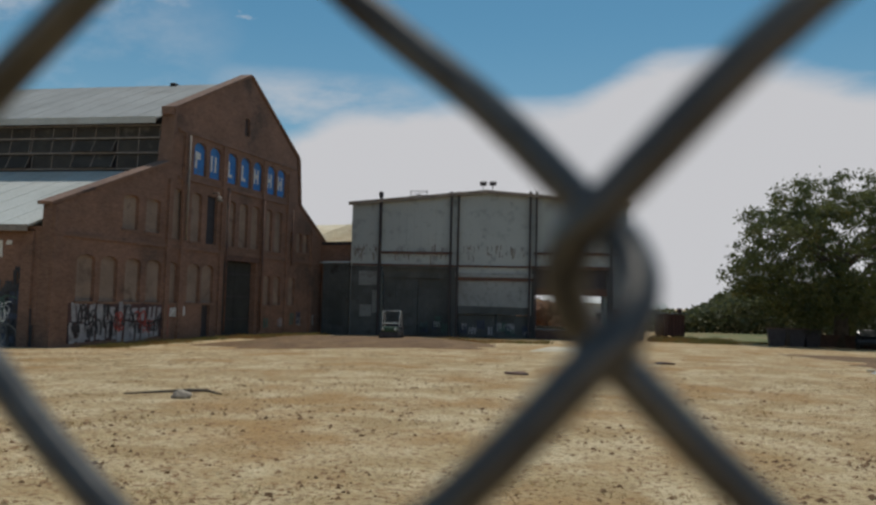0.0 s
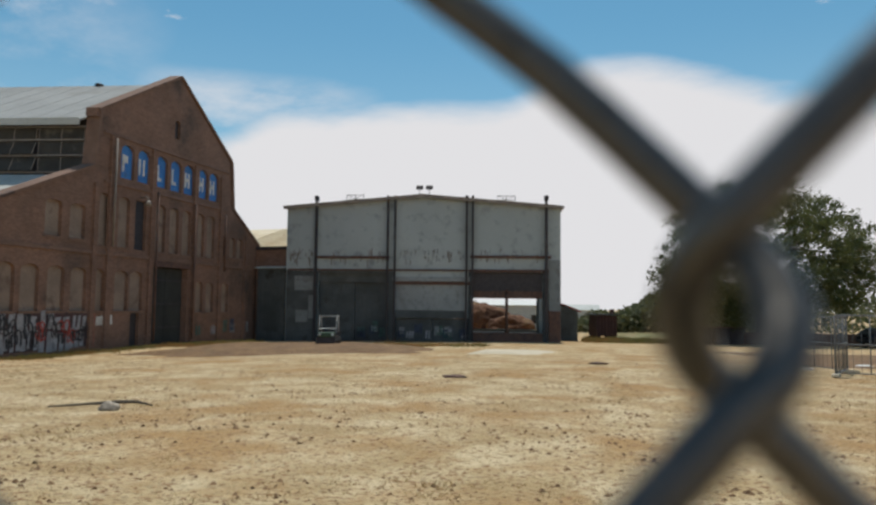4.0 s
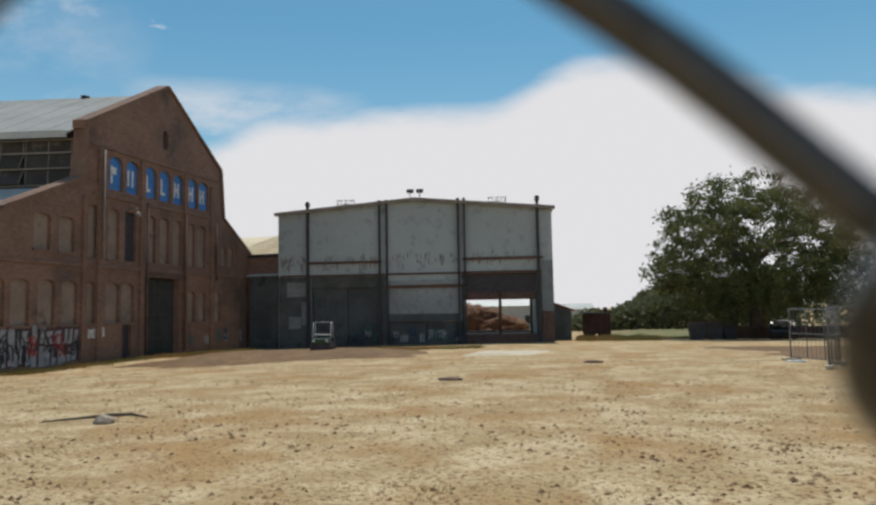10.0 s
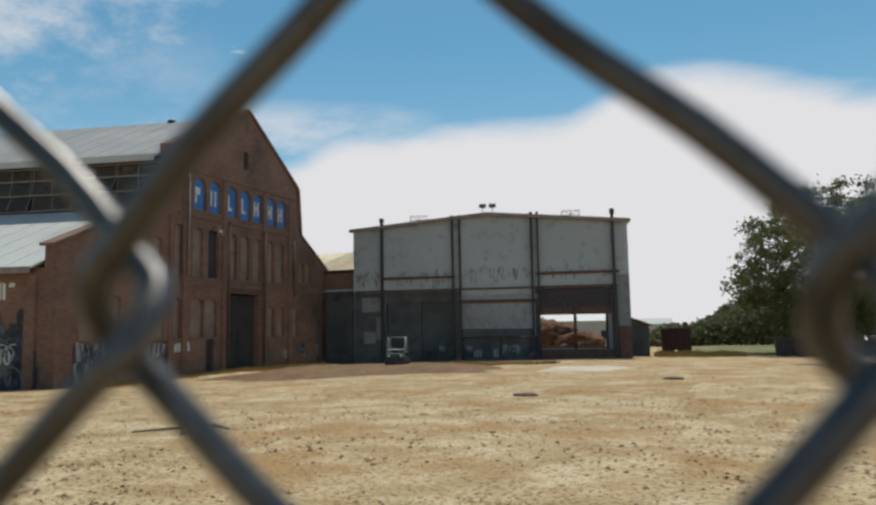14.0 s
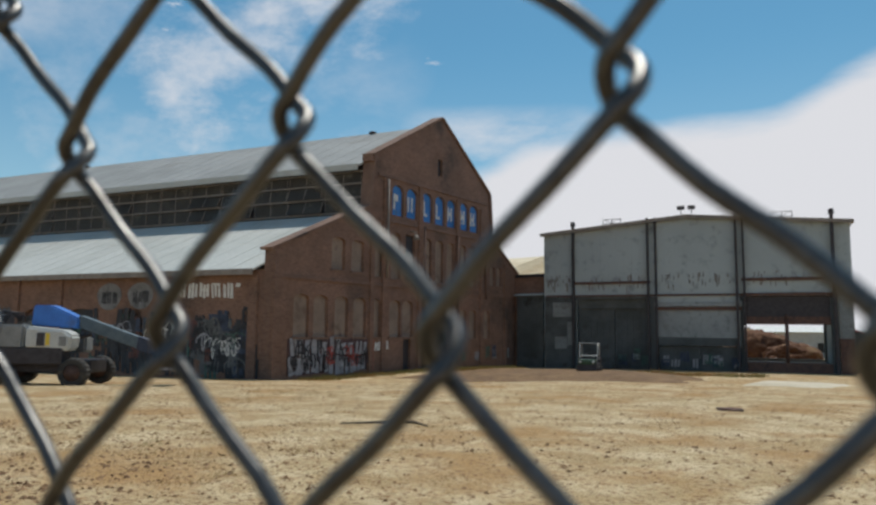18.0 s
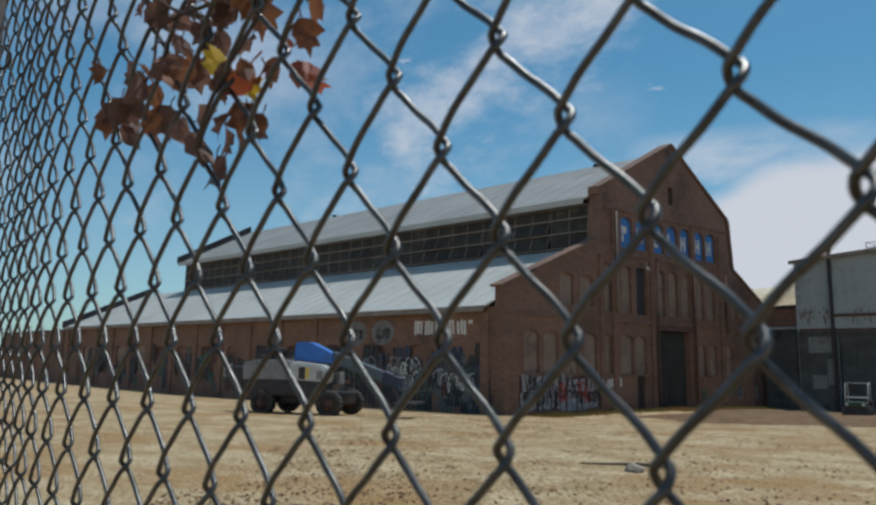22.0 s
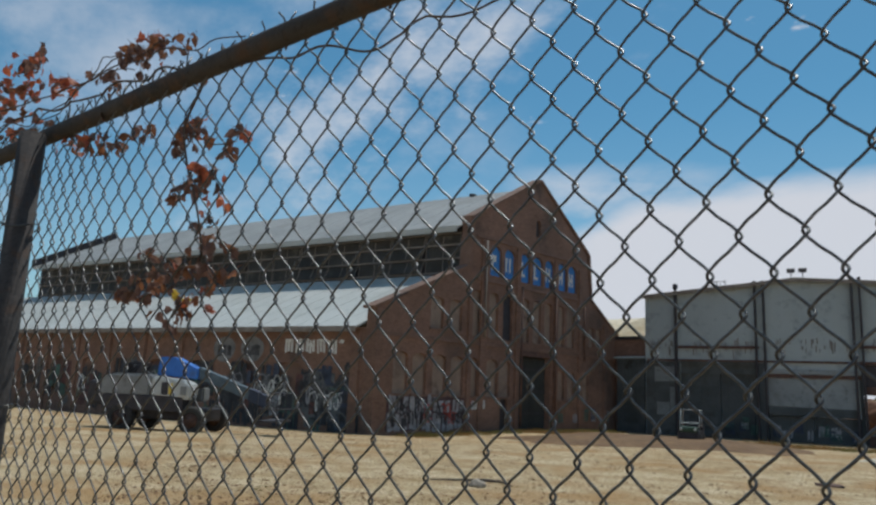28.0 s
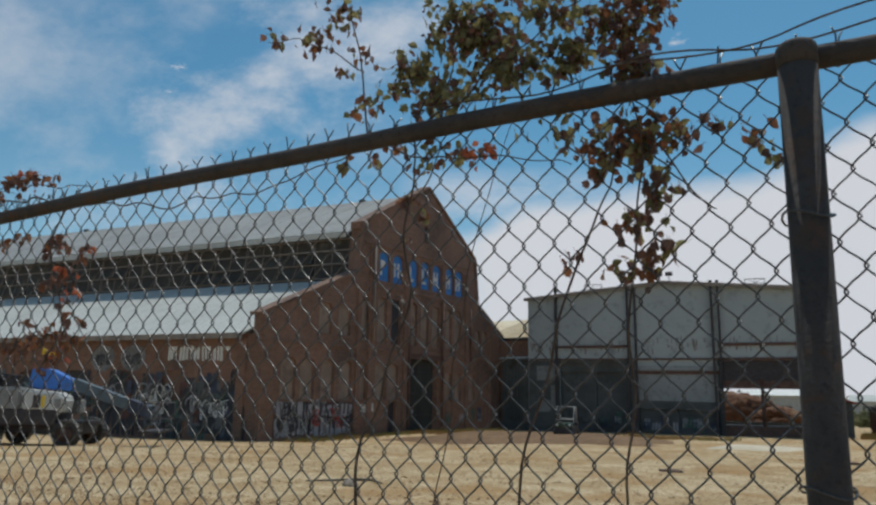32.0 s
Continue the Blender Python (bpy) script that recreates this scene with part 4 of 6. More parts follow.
# sides, back with its own openings, roof
D = 26.0
for e, lab in ((0.0, ""), (SW - 0.16, "")):
    bm = bmesh.new()
    prism(bm, [sp_(e, 0.17, SB), sp_(e, D, SB), sp_(e, D, 9.45), sp_(e, 0.17, 9.45)], EAST * 0.16)
    part("side_cladding", bm, STEEL_SHEET, shed)
bm = bmesh.new()
wall_strips(bm, lambda q, d, z: sp_(q, D + d, z), (11.3,), 0.0, SW, SB, shed_top, [(12.4, 22.0, -1.0, 4.3)], 0.16)
part("back_cladding", bm, STEEL_SHEET, shed)
for e0, z0, e1, z1 in ((-0.25, 9.5, 11.3, 10.48), (11.3, 10.48, SW + 0.25, 9.5)):
    bm = bmesh.new()
    prism(bm, [sp_(e0, -0.35, z0), sp_(e1, -0.35, z1), sp_(e1, D + 0.3, z1), sp_(e0, D + 0.3, z0)], (0, 0, 0.12))
    part("roof_sheet", bm, ROOF_METAL, shed)
    bm = bmesh.new()
    prism(bm, [sp_(e0, -0.42, z0 - 0.12), sp_(e1, -0.42, z1 - 0.12), sp_(e1, -0.42, z1 + 0.16), sp_(e0, -0.42, z0 + 0.16)], NORTH * 0.07)
    part("verge_trim", bm, FRAME_PAINT, shed)
# shed floor in the same near-black that paints indoor shade
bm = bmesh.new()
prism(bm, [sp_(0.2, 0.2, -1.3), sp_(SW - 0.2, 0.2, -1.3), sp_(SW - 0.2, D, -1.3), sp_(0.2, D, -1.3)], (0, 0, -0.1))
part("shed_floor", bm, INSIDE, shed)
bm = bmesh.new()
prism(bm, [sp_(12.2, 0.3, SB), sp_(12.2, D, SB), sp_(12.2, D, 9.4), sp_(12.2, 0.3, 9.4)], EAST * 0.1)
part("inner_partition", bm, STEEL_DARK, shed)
# rust streaks under the upper girt, as thin flaking strips
STREAK = mat("grey_brown_stain", (0.16, 0.14, 0.125), (0.22, 0.20, 0.18), 0.8)
for k in range(110):
    e = rnd.choice((rnd.uniform(2.9, 8.2), rnd.uniform(9.4, 14.6), rnd.uniform(15.8, 21.0), rnd.uniform(0.2, 2.2)))
    z1 = rnd.uniform(5.2, 6.2)
    bm = bmesh.new()
    hh = rnd.uniform(0.2, 0.7)
    wd = rnd.uniform(0.03, 0.09)
    prism(bm, [sp_(e, -0.032, z1 - hh), sp_(e + wd, -0.032, z1 - hh + .05), sp_(e + wd, -0.032, z1), sp_(e, -0.032, z1)], NORTH * 0.008)
    part("rust_streak", bm, STREAK, shed_front)
# roof rails and floodlights
for e0, e1 in ((4.9, 6.3), (17.4, 18.8)):
    rail = tagged(new("roof_guard_rail"), "small black guard rail on the shed roof", "railing", "roof rails")
    zt = shed_top((e0 + e1) / 2)
    for e in (e0, (e0 + e1) / 2, e1):
        tubed("rail_post", [sp_(e, 0.3, zt), sp_(e, 0.3, zt + 0.75)], 0.03, BLACK_IRON, rail, 6)
    for z in (0.35, 0.7):
        tubed("rail_bar", [sp_(e0, 0.3, zt + z), sp_(e1, 0.3, zt + z)], 0.025, BLACK_IRON, rail, 6)
    tubed("rail_brace", [sp_(e0, 0.3, zt + 0.72), sp_((e0 + e1) / 2, 0.3, zt + 0.4), sp_(e1, 0.3, zt + 0.72)], 0.02, BLACK_IRON, rail, 6)
for e in (10.95, 11.75):
    fl = tagged(new("floodlight"), "twin-headed floodlight on a short roof mast", "floodlight", "roof floodlights")
    tubed("mast", [sp_(e, 0.6, 10.4), sp_(e, 0.6, 11.2)], 0.035, BLACK_IRON, fl, 6)
    boxed("lamp_head", (-0.28, 0.28, -0.16, 0.16, -0.15, 0.15), BLACK_IRON, fl, 0.04).matrix_basis = Matrix.Translation(sp_(e, 0.6, 11.33)) @ pose(0, 0, 0, 25, 0, 5)
    boxed("bracket", (-0.2, 0.2, -0.2, 0.2, -0.06, 0.1), RUST, fl, 0.02).matrix_basis = Matrix.Translation(sp_(e, 0.6, 10.48))
# painted marks on the shed
shed_art = tagged(new("graffiti_on_shed"), "faded grey graffiti along the foot of the shed", "graffiti")
for k in range(26):
    e = rnd.uniform(5.8, 15.0)
    bm = bmesh.new()
    dd = 0.18 if e > 9.1 else 0.45
    figure(bm, lambda q, d, z: sp_(q, dd + d, z), e, rnd.uniform(-1.2, -0.6), rnd.uniform(0.4, 0.8), rnd.uniform(0.5, 1.0), rnd)
    part("figure", bm, rnd.choice((SILVER, STEEL_SHEET, TEAL, NAVY)), shed_art)

# ---- link building between shop and shed ----
link = tagged(new("link_building"), "low brick link with a dark corrugated front and rusty tan roof", "building")
LB = -2.2
la, lb = bp(0.9, 12.0, 0), sp_(-0.02, 0.6, 0)
ldir = (lb - la)
lin = Vector((-ldir.y, ldir.x, 0)).normalized()


def lp(f, d, z):
    return la + ldir * f + lin * d + Vector((0, 0, z))


bm = bmesh.new()
prism(bm, [lp(0, 0, LB), lp(1, 0, LB), lp(1, 0, 6.3), lp(0, 0, 6.3)], lin * 0.35)
part("front_wall", bm, BRICK, link)
bm = bmesh.new()
prism(bm, [lp(0, -0.1, 6.1), lp(1, -0.1, 6.1), lp(1, -0.1, 6.38), lp(0, -0.1, 6.38)], lin * 0.5)
part("parapet_coping", bm, BLACK_IRON, link)
bm = bmesh.new()
prism(bm, [lp(0.35, -0.5, LB), lp(1.0, -0.5, LB), lp(1.0, -0.5, 4.5), lp(0.35, -0.5, 4.5)], lin * 0.48)
lean_front = part("corrugated_front", bm, STEEL_DARK, link, "dark grey corrugated front")
for k in range(7):
    f = 0.37 + 0.088 * k
    bm = bmesh.new()
    prism(bm, [lp(f, -0.54, LB), lp(f + 0.03, -0.54, LB), lp(f + 0.03, -0.54, 4.4), lp(f, -0.54, 4.4)], lin * 0.04)
    part("corrugation", bm, STEEL_DARK, lean_front)
bm = bmesh.new()
prism(bm, [lp(0.3, -0.75, 4.5), lp(1.0, -0.75, 4.5), lp(1.0, 0, 4.62), lp(0.3, 0, 4.62)], (0, 0, 0.1))
part("canopy", bm, STEEL_SHEET, link, "pale sheet canopy")
bm = bmesh.new()
prism(bm, [lp(-2.2, 1.2, 5.9), lp(1, 1.2, 5.9), lp(1, 12, 9.2), lp(-2.2, 12, 9.2)], (0, 0, 0.1))
tan = part("tan_roof", bm, TAN_ROOF, link, "sunlit rusty tan corrugated roof")
for k in range(24):
    f = -0.9 + 0.08 * k
    bm = bmesh.new()
    prism(bm, [lp(f, 1.2, 6.0), lp(f + 0.025, 1.2, 6.0), lp(f + 0.025, 12, 9.3), lp(f, 12, 9.3)], (0, 0, 0.05))
    part("roof_corrugation", bm, TAN_ROOF, tan)
bm = bmesh.new()
prism(bm, [lp(0, 12, LB), lp(1, 12, LB), lp(1, 12, 9.1), lp(0, 12, 9.1)], lin * 0.3)
part("back_wall", bm, BRICK, link)

# ---- yard: slab, earth strip, stones, tufts ----
def ground_patch(name, ring, h, material, label, cat, sub=14, rough=0.05, kind="structure"):
    """A low uneven patch that lies on the ground, with a soft outline."""
    cx, cy = sum(p[0] for p in ring) / len(ring), sum(p[1] for p in ring) / len(ring)
    bm = bmesh.new()
    rows = []
    for k in range(5):
        f = k / 4
        row = []
        for i, (x, y) in enumerate(ring):
            nx, ny = ring[(i + 1) % len(ring)]
            for j in range(sub):
                a = j / sub
                px, py = x + (nx - x) * a, y + (ny - y) * a
                wob = 1 + rough * 6 * noise.noise((px * 0.35, py * 0.35, 2.0)) * f
                qx, qy = cx + (px - cx) * f * wob, cy + (py - cy) * f * wob
                zz = ground_z(qx, qy) + (h * (1 - max(0, f - 0.55) / 0.45) if f < 1 else -0.12) + rough * noise.noise((qx * 1.3, qy * 1.3, 5.0)) * (f < 1)
                row.append(bm.verts.new((qx, qy, zz)))
        rows.append(row)
    for a, b in zip(rows, rows[1:]):
        for i in range(len(a)):
            j = (i + 1) % len(a)
            bm.faces.new((a[i], a[j], b[j], b[i]))
    bmesh.ops.remove_doubles(bm, verts=bm.verts, dist=0.001)
    ob = part(name, bm, material, None, "", True)
    return tagged(ob, label, cat, kind=kind)


ground_patch("earth_bank", [(-24.5, 36), (-17, 31.5), (-6.0, 32.5), (-5.2, 37), (-9, 45), (-24, 48)], 0.32, DIRT_STRIP, "low bank of reddish earth before the buildings", "ground")
ground_patch("concrete_slab", [(-4.6, 33.0), (-0.6, 33.6), (0.2, 38.5), (-4.4, 39.0)], 0.12, CONCRETE, "pale broken concrete slab flush with the yard", "slab", rough=0.02)
ground_patch("grass_verge", [(3.5, 66), (22, 70), (60, 74), (60, 100), (2, 100)], 0.25, GREEN_GRASS, "rough green grass verge beyond the yard", "grass")
ground_patch("worn_path", [(6, 26), (30, 30), (40, 44), (6, 46)], 0.03, DIRT_STRIP, "browner worn patch of the yard", "ground", rough=0.03)
ground_patch("sand_streak", [(-8, 22), (14, 24), (16, 27), (-9, 26)], 0.02, EARTH, "pale washed sand streak", "ground", rough=0.06)

verts, faces = [], []
r2 = random.Random(11)
for k in range(46000):
    y = 2.5 + 30 * r2.random() ** 1.5
    x = (r2.random() * 1.9 - 1.15) * (y + 4)
    s = 0.006 + 0.036 * r2.random() ** 3.0
    if noise.noise((x * 0.35, y * 0.5, 12.0)) < r2.uniform(-0.5, 0.35):
        s *= 0.5
    z = ground_z(x, y) + max(0.0, 1 - math.hypot(x, y) / 90) * (0.07 * noise.noise((x * 0.16, y * 0.16, 0.0)) + 0.05 * noise.noise((x * 0.6, y * 0.9, 3.0)) + 0.02 * noise.noise((x * 2.5, y * 2.5, 7.0)))
    b = len(verts)
    for q in ((1, 0, 0), (0.2, 0.9, 0.1), (-0.9, 0.3, 0), (-0.3, -0.9, 0), (0.1, 0, 0.75)):
        verts.append((x + s * (q[0] + r2.uniform(-.3, .3)), y + s * (q[1] + r2.uniform(-.3, .3)), z + s * q[2] - 0.003))
    faces += [(b, b + 1, b + 4), (b + 1, b + 2, b + 4), (b + 2, b + 3, b + 4), (b + 3, b, b + 4)]
me = bpy.data.meshes.new("gravel")
me.from_pydata(verts, [], faces)
me.materials.append(GRAVEL)
tagged(new("gravel", me), "scattered dark brown stones on the yard", "gravel", kind="stuff")
verts, faces = [], []
for k in range(5200):
    y = 3 + 42 * r2.random() ** 1.3
    x = (r2.random() * 2.0 - 1.2) * (y + 4)
    if noise.noise((x * 0.12, y * 0.2, 9.0)) < -0.02:
        continue
    z = ground_z(x, y)
    for q in range(7):
        a, h, s = r2.random() * 6.28, r2.uniform(0.012, 0.045), r2.uniform(0.02, 0.09)
        b = len(verts)
        bx, by = x + r2.uniform(-.1, .1), y + r2.uniform(-.1, .1)
        verts += [(bx - 0.006, by, z - 0.02), (bx + 0.006, by, z - 0.02), (bx + s * math.cos(a), by + s * math.sin(a), z + h)]
        faces.append((b, b + 1, b + 2))
me = bpy.data.meshes.new("dry_grass_tufts")
me.from_pydata(verts, [], faces)
me.materials.append(DRY_GRASS)
tagged(new("dry_grass_tufts", me), "thin dry grass tufts across the yard", "grass", kind="stuff")

verts, faces = [], []
for k in range(3400):
    u = r2.random()
    if k % 10 < 4:
        x, y = (-25.5 + 21 * u, 44.2 + 2.0 * u + r2.gauss(0, 0.9)) if k % 2 else (-27.3 + 2.2 * u + abs(r2.gauss(0, 0.7)), 31.5 + 24 * u)
    elif k % 10 < 7:
        x, y = 2.0 + 6.5 * u, 64.5 + r2.gauss(0, 1.6)
    else:
        x, y = 8 + 24 * u, 68 + 3 * u + r2.gauss(0, 1.5)
    z = ground_z(x, y)
    for q in range(5):
        a, h, s = r2.random() * 6.28, r2.uniform(0.12, 0.42) * (1.7 if 4 <= k % 10 < 7 else 1.0) * (0.6 + 0.8 * max(0.0, noise.noise((x * 0.5, y * 0.5, 6.0)))), r2.uniform(0.05, 0.2)
        b = len(verts)
        bx, by = x + r2.uniform(-.25, .25), y + r2.uniform(-.25, .25)
        verts += [(bx - 0.03, by, z - 0.02), (bx + 0.03, by, z - 0.02), (bx + s * math.cos(a), by + s * math.sin(a), z + h)]
        faces.append((b, b + 1, b + 2))
me = bpy.data.meshes.new("weeds")
me.from_pydata(verts, [], faces)
me.materials.append(mat("yard_weed", (0.13, 0.135, 0.04), (0.24, 0.20, 0.075), 0.8, 0, 0.4, 0.0, 4.0, (0.30, 0.17, 0.06), 0.25, (0.45, 0.6), translucent=0.35))
tagged(new("weeds", me), "green and rusty weeds along the foot of the buildings", "weeds", kind="stuff")


def lump(name, at, size, material, label, cat, seed, group="", rugged=0.0):
    """A rough stone or lump, flattened below; rugged ones have clods and gullies."""
    bm = bmesh.new()
    bmesh.ops.create_icosphere(bm, subdivisions=5 if rugged else 3, radius=1.0)
    for v in bm.verts:
        f = 1 + rugged * (noise.noise(v.co * 7 + Vector((seed, 3, 0))) + 0.8 * noise.noise(v.co * 15 + Vector((0, 1, seed)))) + 0.28 * noise.noise(v.co * 1.4 + Vector((seed, 0, 0))) + 0.1 * noise.noise(v.co * 4 + Vector((0, seed, 0)))
        v.co = Vector((v.co.x * size[0], v.co.y * size[1], max(v.co.z, -0.35) * size[2])) * f
    ob = part(name, bm, material, None, "", True)
    ob.matrix_basis = Matrix.Translation((at[0], at[1], ground_z(*at[:2]) + size[2] * 0.25))
    return tagged(ob, label, cat, group)


lump("rock", (-6.9, 10.55), (0.17, 0.13, 0.1), STONE, "pale lone rock lying on the yard", "rock", 1.0)
br = tubed("fallen_branch", [(x, y, ground_z(x, y) + h) for x, y, h in ((-7.95, 10.5, 0.03), (-7.4, 10.75, 0.06), (-6.95, 10.85, 0.09), (-6.6, 10.85, 0.1), (-6.35, 10.9, 0.04))], [0.012, 0.022, 0.03, 0.026, 0.01], BARK, None, 8)
tagged(br, "thin dark fallen branch beside the rock", "branch")
for k, (x, y) in enumerate(((-2.6, 19.0), (1.5, 27.5), (8.4, 27), (11.5, 30))):
    lump("debris_lump", (x, y), (0.35, 0.18, 0.05), RUST if k < 2 else WHITE_PAINT, "flat rusty brown scrap on the yard" if k < 2 else "pale scrap of sheet on the yard", "debris", 3.0 + k, "yard debris")

# ---- boom lift ----
LIFT_BLUE = mat("blue_boom_paint", (0.03, 0.14, 0.46), (0.04, 0.18, 0.54), 0.5, 0, 2.0, 0.06, 30.0, (0.05, 0.12, 0.30), 1.2)
LIFT_WHITE = mat("off_white_hood", (0.46, 0.47, 0.45), (0.55, 0.56, 0.53), 0.5, 0, 2.0, 0.05, 30.0, (0.40, 0.38, 0.34), 1.0)
TYRE = mat("tyre_rubber", (0.03, 0.028, 0.026), (0.05, 0.046, 0.04), 0.9, 0, 5.0, 0.3, 40.0, (0.12, 0.09, 0.06), 3.0)


def wheel(parent, at, radius, width, rim_mat):
    """A tyre with lugs and a dished rim; the axle lies along y."""
    bm = bmesh.new()
    prof = [(radius * 0.58, -0.5), (radius * 0.9, -0.5), (radius, -0.38), (radius, 0.38), (radius * 0.9, 0.5), (radius * 0.58, 0.5)]
    rings = [[bm.verts.new((r * g * math.cos(a), w * width, r * g * math.sin(a))) for r, w in prof] for a, g in ((2 * math.pi * k / 40, 1.035 if k % 2 else 0.98) for k in range(40))]
    for k in range(40):
        a, b = rings[k], rings[(k + 1) % 40]
        for i in range(len(prof)):
            j = (i + 1) % len(prof)
            bm.faces.new((a[i], a[j], b[j], b[i]))
    ty = part("tyre", bm, TYRE, parent)
    bm = bmesh.new()
    tube(bm, [(0, -0.42 * width, 0), (0, -0.1 * width, 0), (0, 0.1 * width, 0), (0, 0.42 * width, 0)], [radius * 0.58, radius * 0.4, radius * 0.4, radius * 0.58], 20)
    part("rim", bm, rim_mat, ty, "", True)
    ty.matrix_basis = Matrix.Translation(at)
    return ty


lx, ly = -25.7, 16.3
lift = thing("boom_lift", "parked boom lift with blue boom, white engine hood and rugged tyres", "boom lift", at=(lx, ly, ground_z(lx, ly) - 0.02), turn=31)
lift.scale = (1.12, 1.12, 1.12)
for x, y in ((-1.35, -0.95), (1.25, -0.95), (-1.35, 0.95), (1.25, 0.95)):
    wheel(lift, (x, y, 0.46), 0.46, 0.34, RUST)
boxed("chassis", (-1.7, 1.6, -0.62, 0.62, 0.42, 0.86), BLACK_IRON, lift, 0.06)
tubed("axle", [(-1.35, -0.95, 0.46), (-1.35, 0.95, 0.46)], 0.08, BLACK_IRON, lift)
tubed("axle", [(1.25, -0.95, 0.46), (1.25, 0.95, 0.46)], 0.08, BLACK_IRON, lift)
tubed("turntable", [(-0.2, 0, 0.84), (-0.2, 0, 1.0)], 0.6, BLACK_IRON, lift, 20)
LIFT_GREY = mat("dusty_grey_hood", (0.20, 0.205, 0.20), (0.27, 0.275, 0.265), 0.65, 0, 1.5, 0.06, 20.0, (0.13, 0.12, 0.11), 1.2)
bm = bmesh.new()
prism(bm, [(-2.2, -1.1, 1.2), (-0.35, -1.1, 1.2), (-0.35, -1.1, 1.98), (-1.6, -1.1, 1.98), (-2.2, -1.1, 1.86)], (0, 0.62, 0))
bmesh.ops.bevel(bm, geom=list(bm.edges), offset=0.07, segments=3, affect="EDGES")
part("engine_hood", bm, LIFT_GREY, lift, "dusty grey engine hood")
bm = bmesh.new()
prism(bm, [(-0.3, -1.12, 1.22), (1.12, -1.12, 1.15), (1.2, -1.12, 1.62), (0.95, -1.12, 1.8), (-0.3, -1.12, 1.92)], (0, 0.66, 0))
bmesh.ops.bevel(bm, geom=list(bm.edges), offset=0.07, segments=3, affect="EDGES")
hood = part("front_hood", bm, LIFT_WHITE, lift, "off-white moulded front hood")
boxed("vent", (0.1, 0.34, -1.145, -1.12, 1.3, 1.72), BLACK_IRON, hood)
boxed("decal", (0.38, 0.5, -1.14, -1.12, 1.32, 1.7), mat("yellow_decal", (0.7, 0.5, 0.05), (0.75, 0.55, 0.08)), hood)
boxed("vent", (0.8, 1.02, -1.145, -1.12, 1.3, 1.6), LIFT_GREY, hood)
bm = bmesh.new()
prism(bm, [(-2.2, 0.5, 1.05), (0.9, 0.5, 1.05), (0.9, 0.5, 1.6), (-2.2, 0.5, 1.7)], (0, 0.6, 0))
bmesh.ops.bevel(bm, geom=list(bm.edges), offset=0.07, segments=3, affect="EDGES")
part("tank_hood", bm, LIFT_GREY, lift)
for k in range(5):
    tubed("hose", [(-1.9 + 0.12 * k, -0.45, 1.9), (-1.7 + 0.14 * k, -0.4, 2.3 + 0.06 * (k % 3)), (-1.2 + 0.1 * k, -0.35, 2.35), (-0.9, -0.3, 2.1)], 0.035, BLACK_IRON, lift, 6)
boxed("sill_box", (-2.1, 0.9, -1.08, -0.5, 0.7, 1.26), BLACK_IRON, lift, 0.06)
boxed("counterweight", (-2.75, -1.95, -0.95, 0.95, 0.85, 1.7), BLACK_IRON, lift, 0.12)
bm = bmesh.new()
prism(bm, [(-0.55, -0.32, 1.95), (-0.5, -0.32, 2.62), (0.05, -0.32, 2.62), (1.0, -0.32, 2.2), (1.0, -0.32, 1.85)], (0, 0.6, 0))
bmesh.ops.bevel(bm, geom=list(bm.edges), offset=0.04, segments=2, affect="EDGES")
part("main_boom", bm, LIFT_BLUE, lift, "bright blue main boom")
bm = bmesh.new()
prism(bm, [(0.95, -0.24, 1.9), (0.95, -0.24, 2.3), (3.0, -0.24, 1.58), (2.92, -0.24, 1.22)], (0, 0.42, 0))
bmesh.ops.bevel(bm, geom=list(bm.edges), offset=0.03, segments=2, affect="EDGES")
part("telescope", bm, mat("grey_blue_boom", (0.07, 0.10, 0.12), (0.10, 0.135, 0.155), 0.6), lift)
bm = bmesh.new()
prism(bm, [(2.9, -0.26, 1.2), (2.96, -0.26, 1.62), (3.6, -0.26, 1.38), (3.55, -0.26, 1.0)], (0, 0.46, 0))
part("boom_head", bm, NAVY, lift, "dark blue boom head")
tubed("lift_cylinder", [(-0.8, 0, 1.2), (1.3, 0, 1.65)], [0.09, 0.06], BLACK_IRON, lift)
boxed("riser", (-1.95, -1.45, -0.35, 0.35, 0.95, 2.3), BLACK_IRON, lift, 0.05)
basket = boxed("basket_floor", (3.5, 4.2, -0.8, 0.8, 0.5, 0.57), BLACK_IRON, lift)
for z in (0.95, 1.5):
    tubed("basket_rail", [(3.5, -0.8, z), (4.2, -0.8, z), (4.2, 0.8, z), (3.5, 0.8, z), (3.5, -0.8, z)], 0.018, BLACK_IRON, basket, 6)
for x, y in ((3.5, -0.8), (4.2, -0.8), (3.5, 0.8), (4.2, 0.8)):
    tubed("basket_post", [(x, y, 0.52), (x, y, 1.5)], 0.018, BLACK_IRON, basket, 6)
tubed("exhaust", [(-1.6, -0.7, 1.8), (-1.6, -0.7, 2.15)], 0.05, BLACK_IRON, lift)

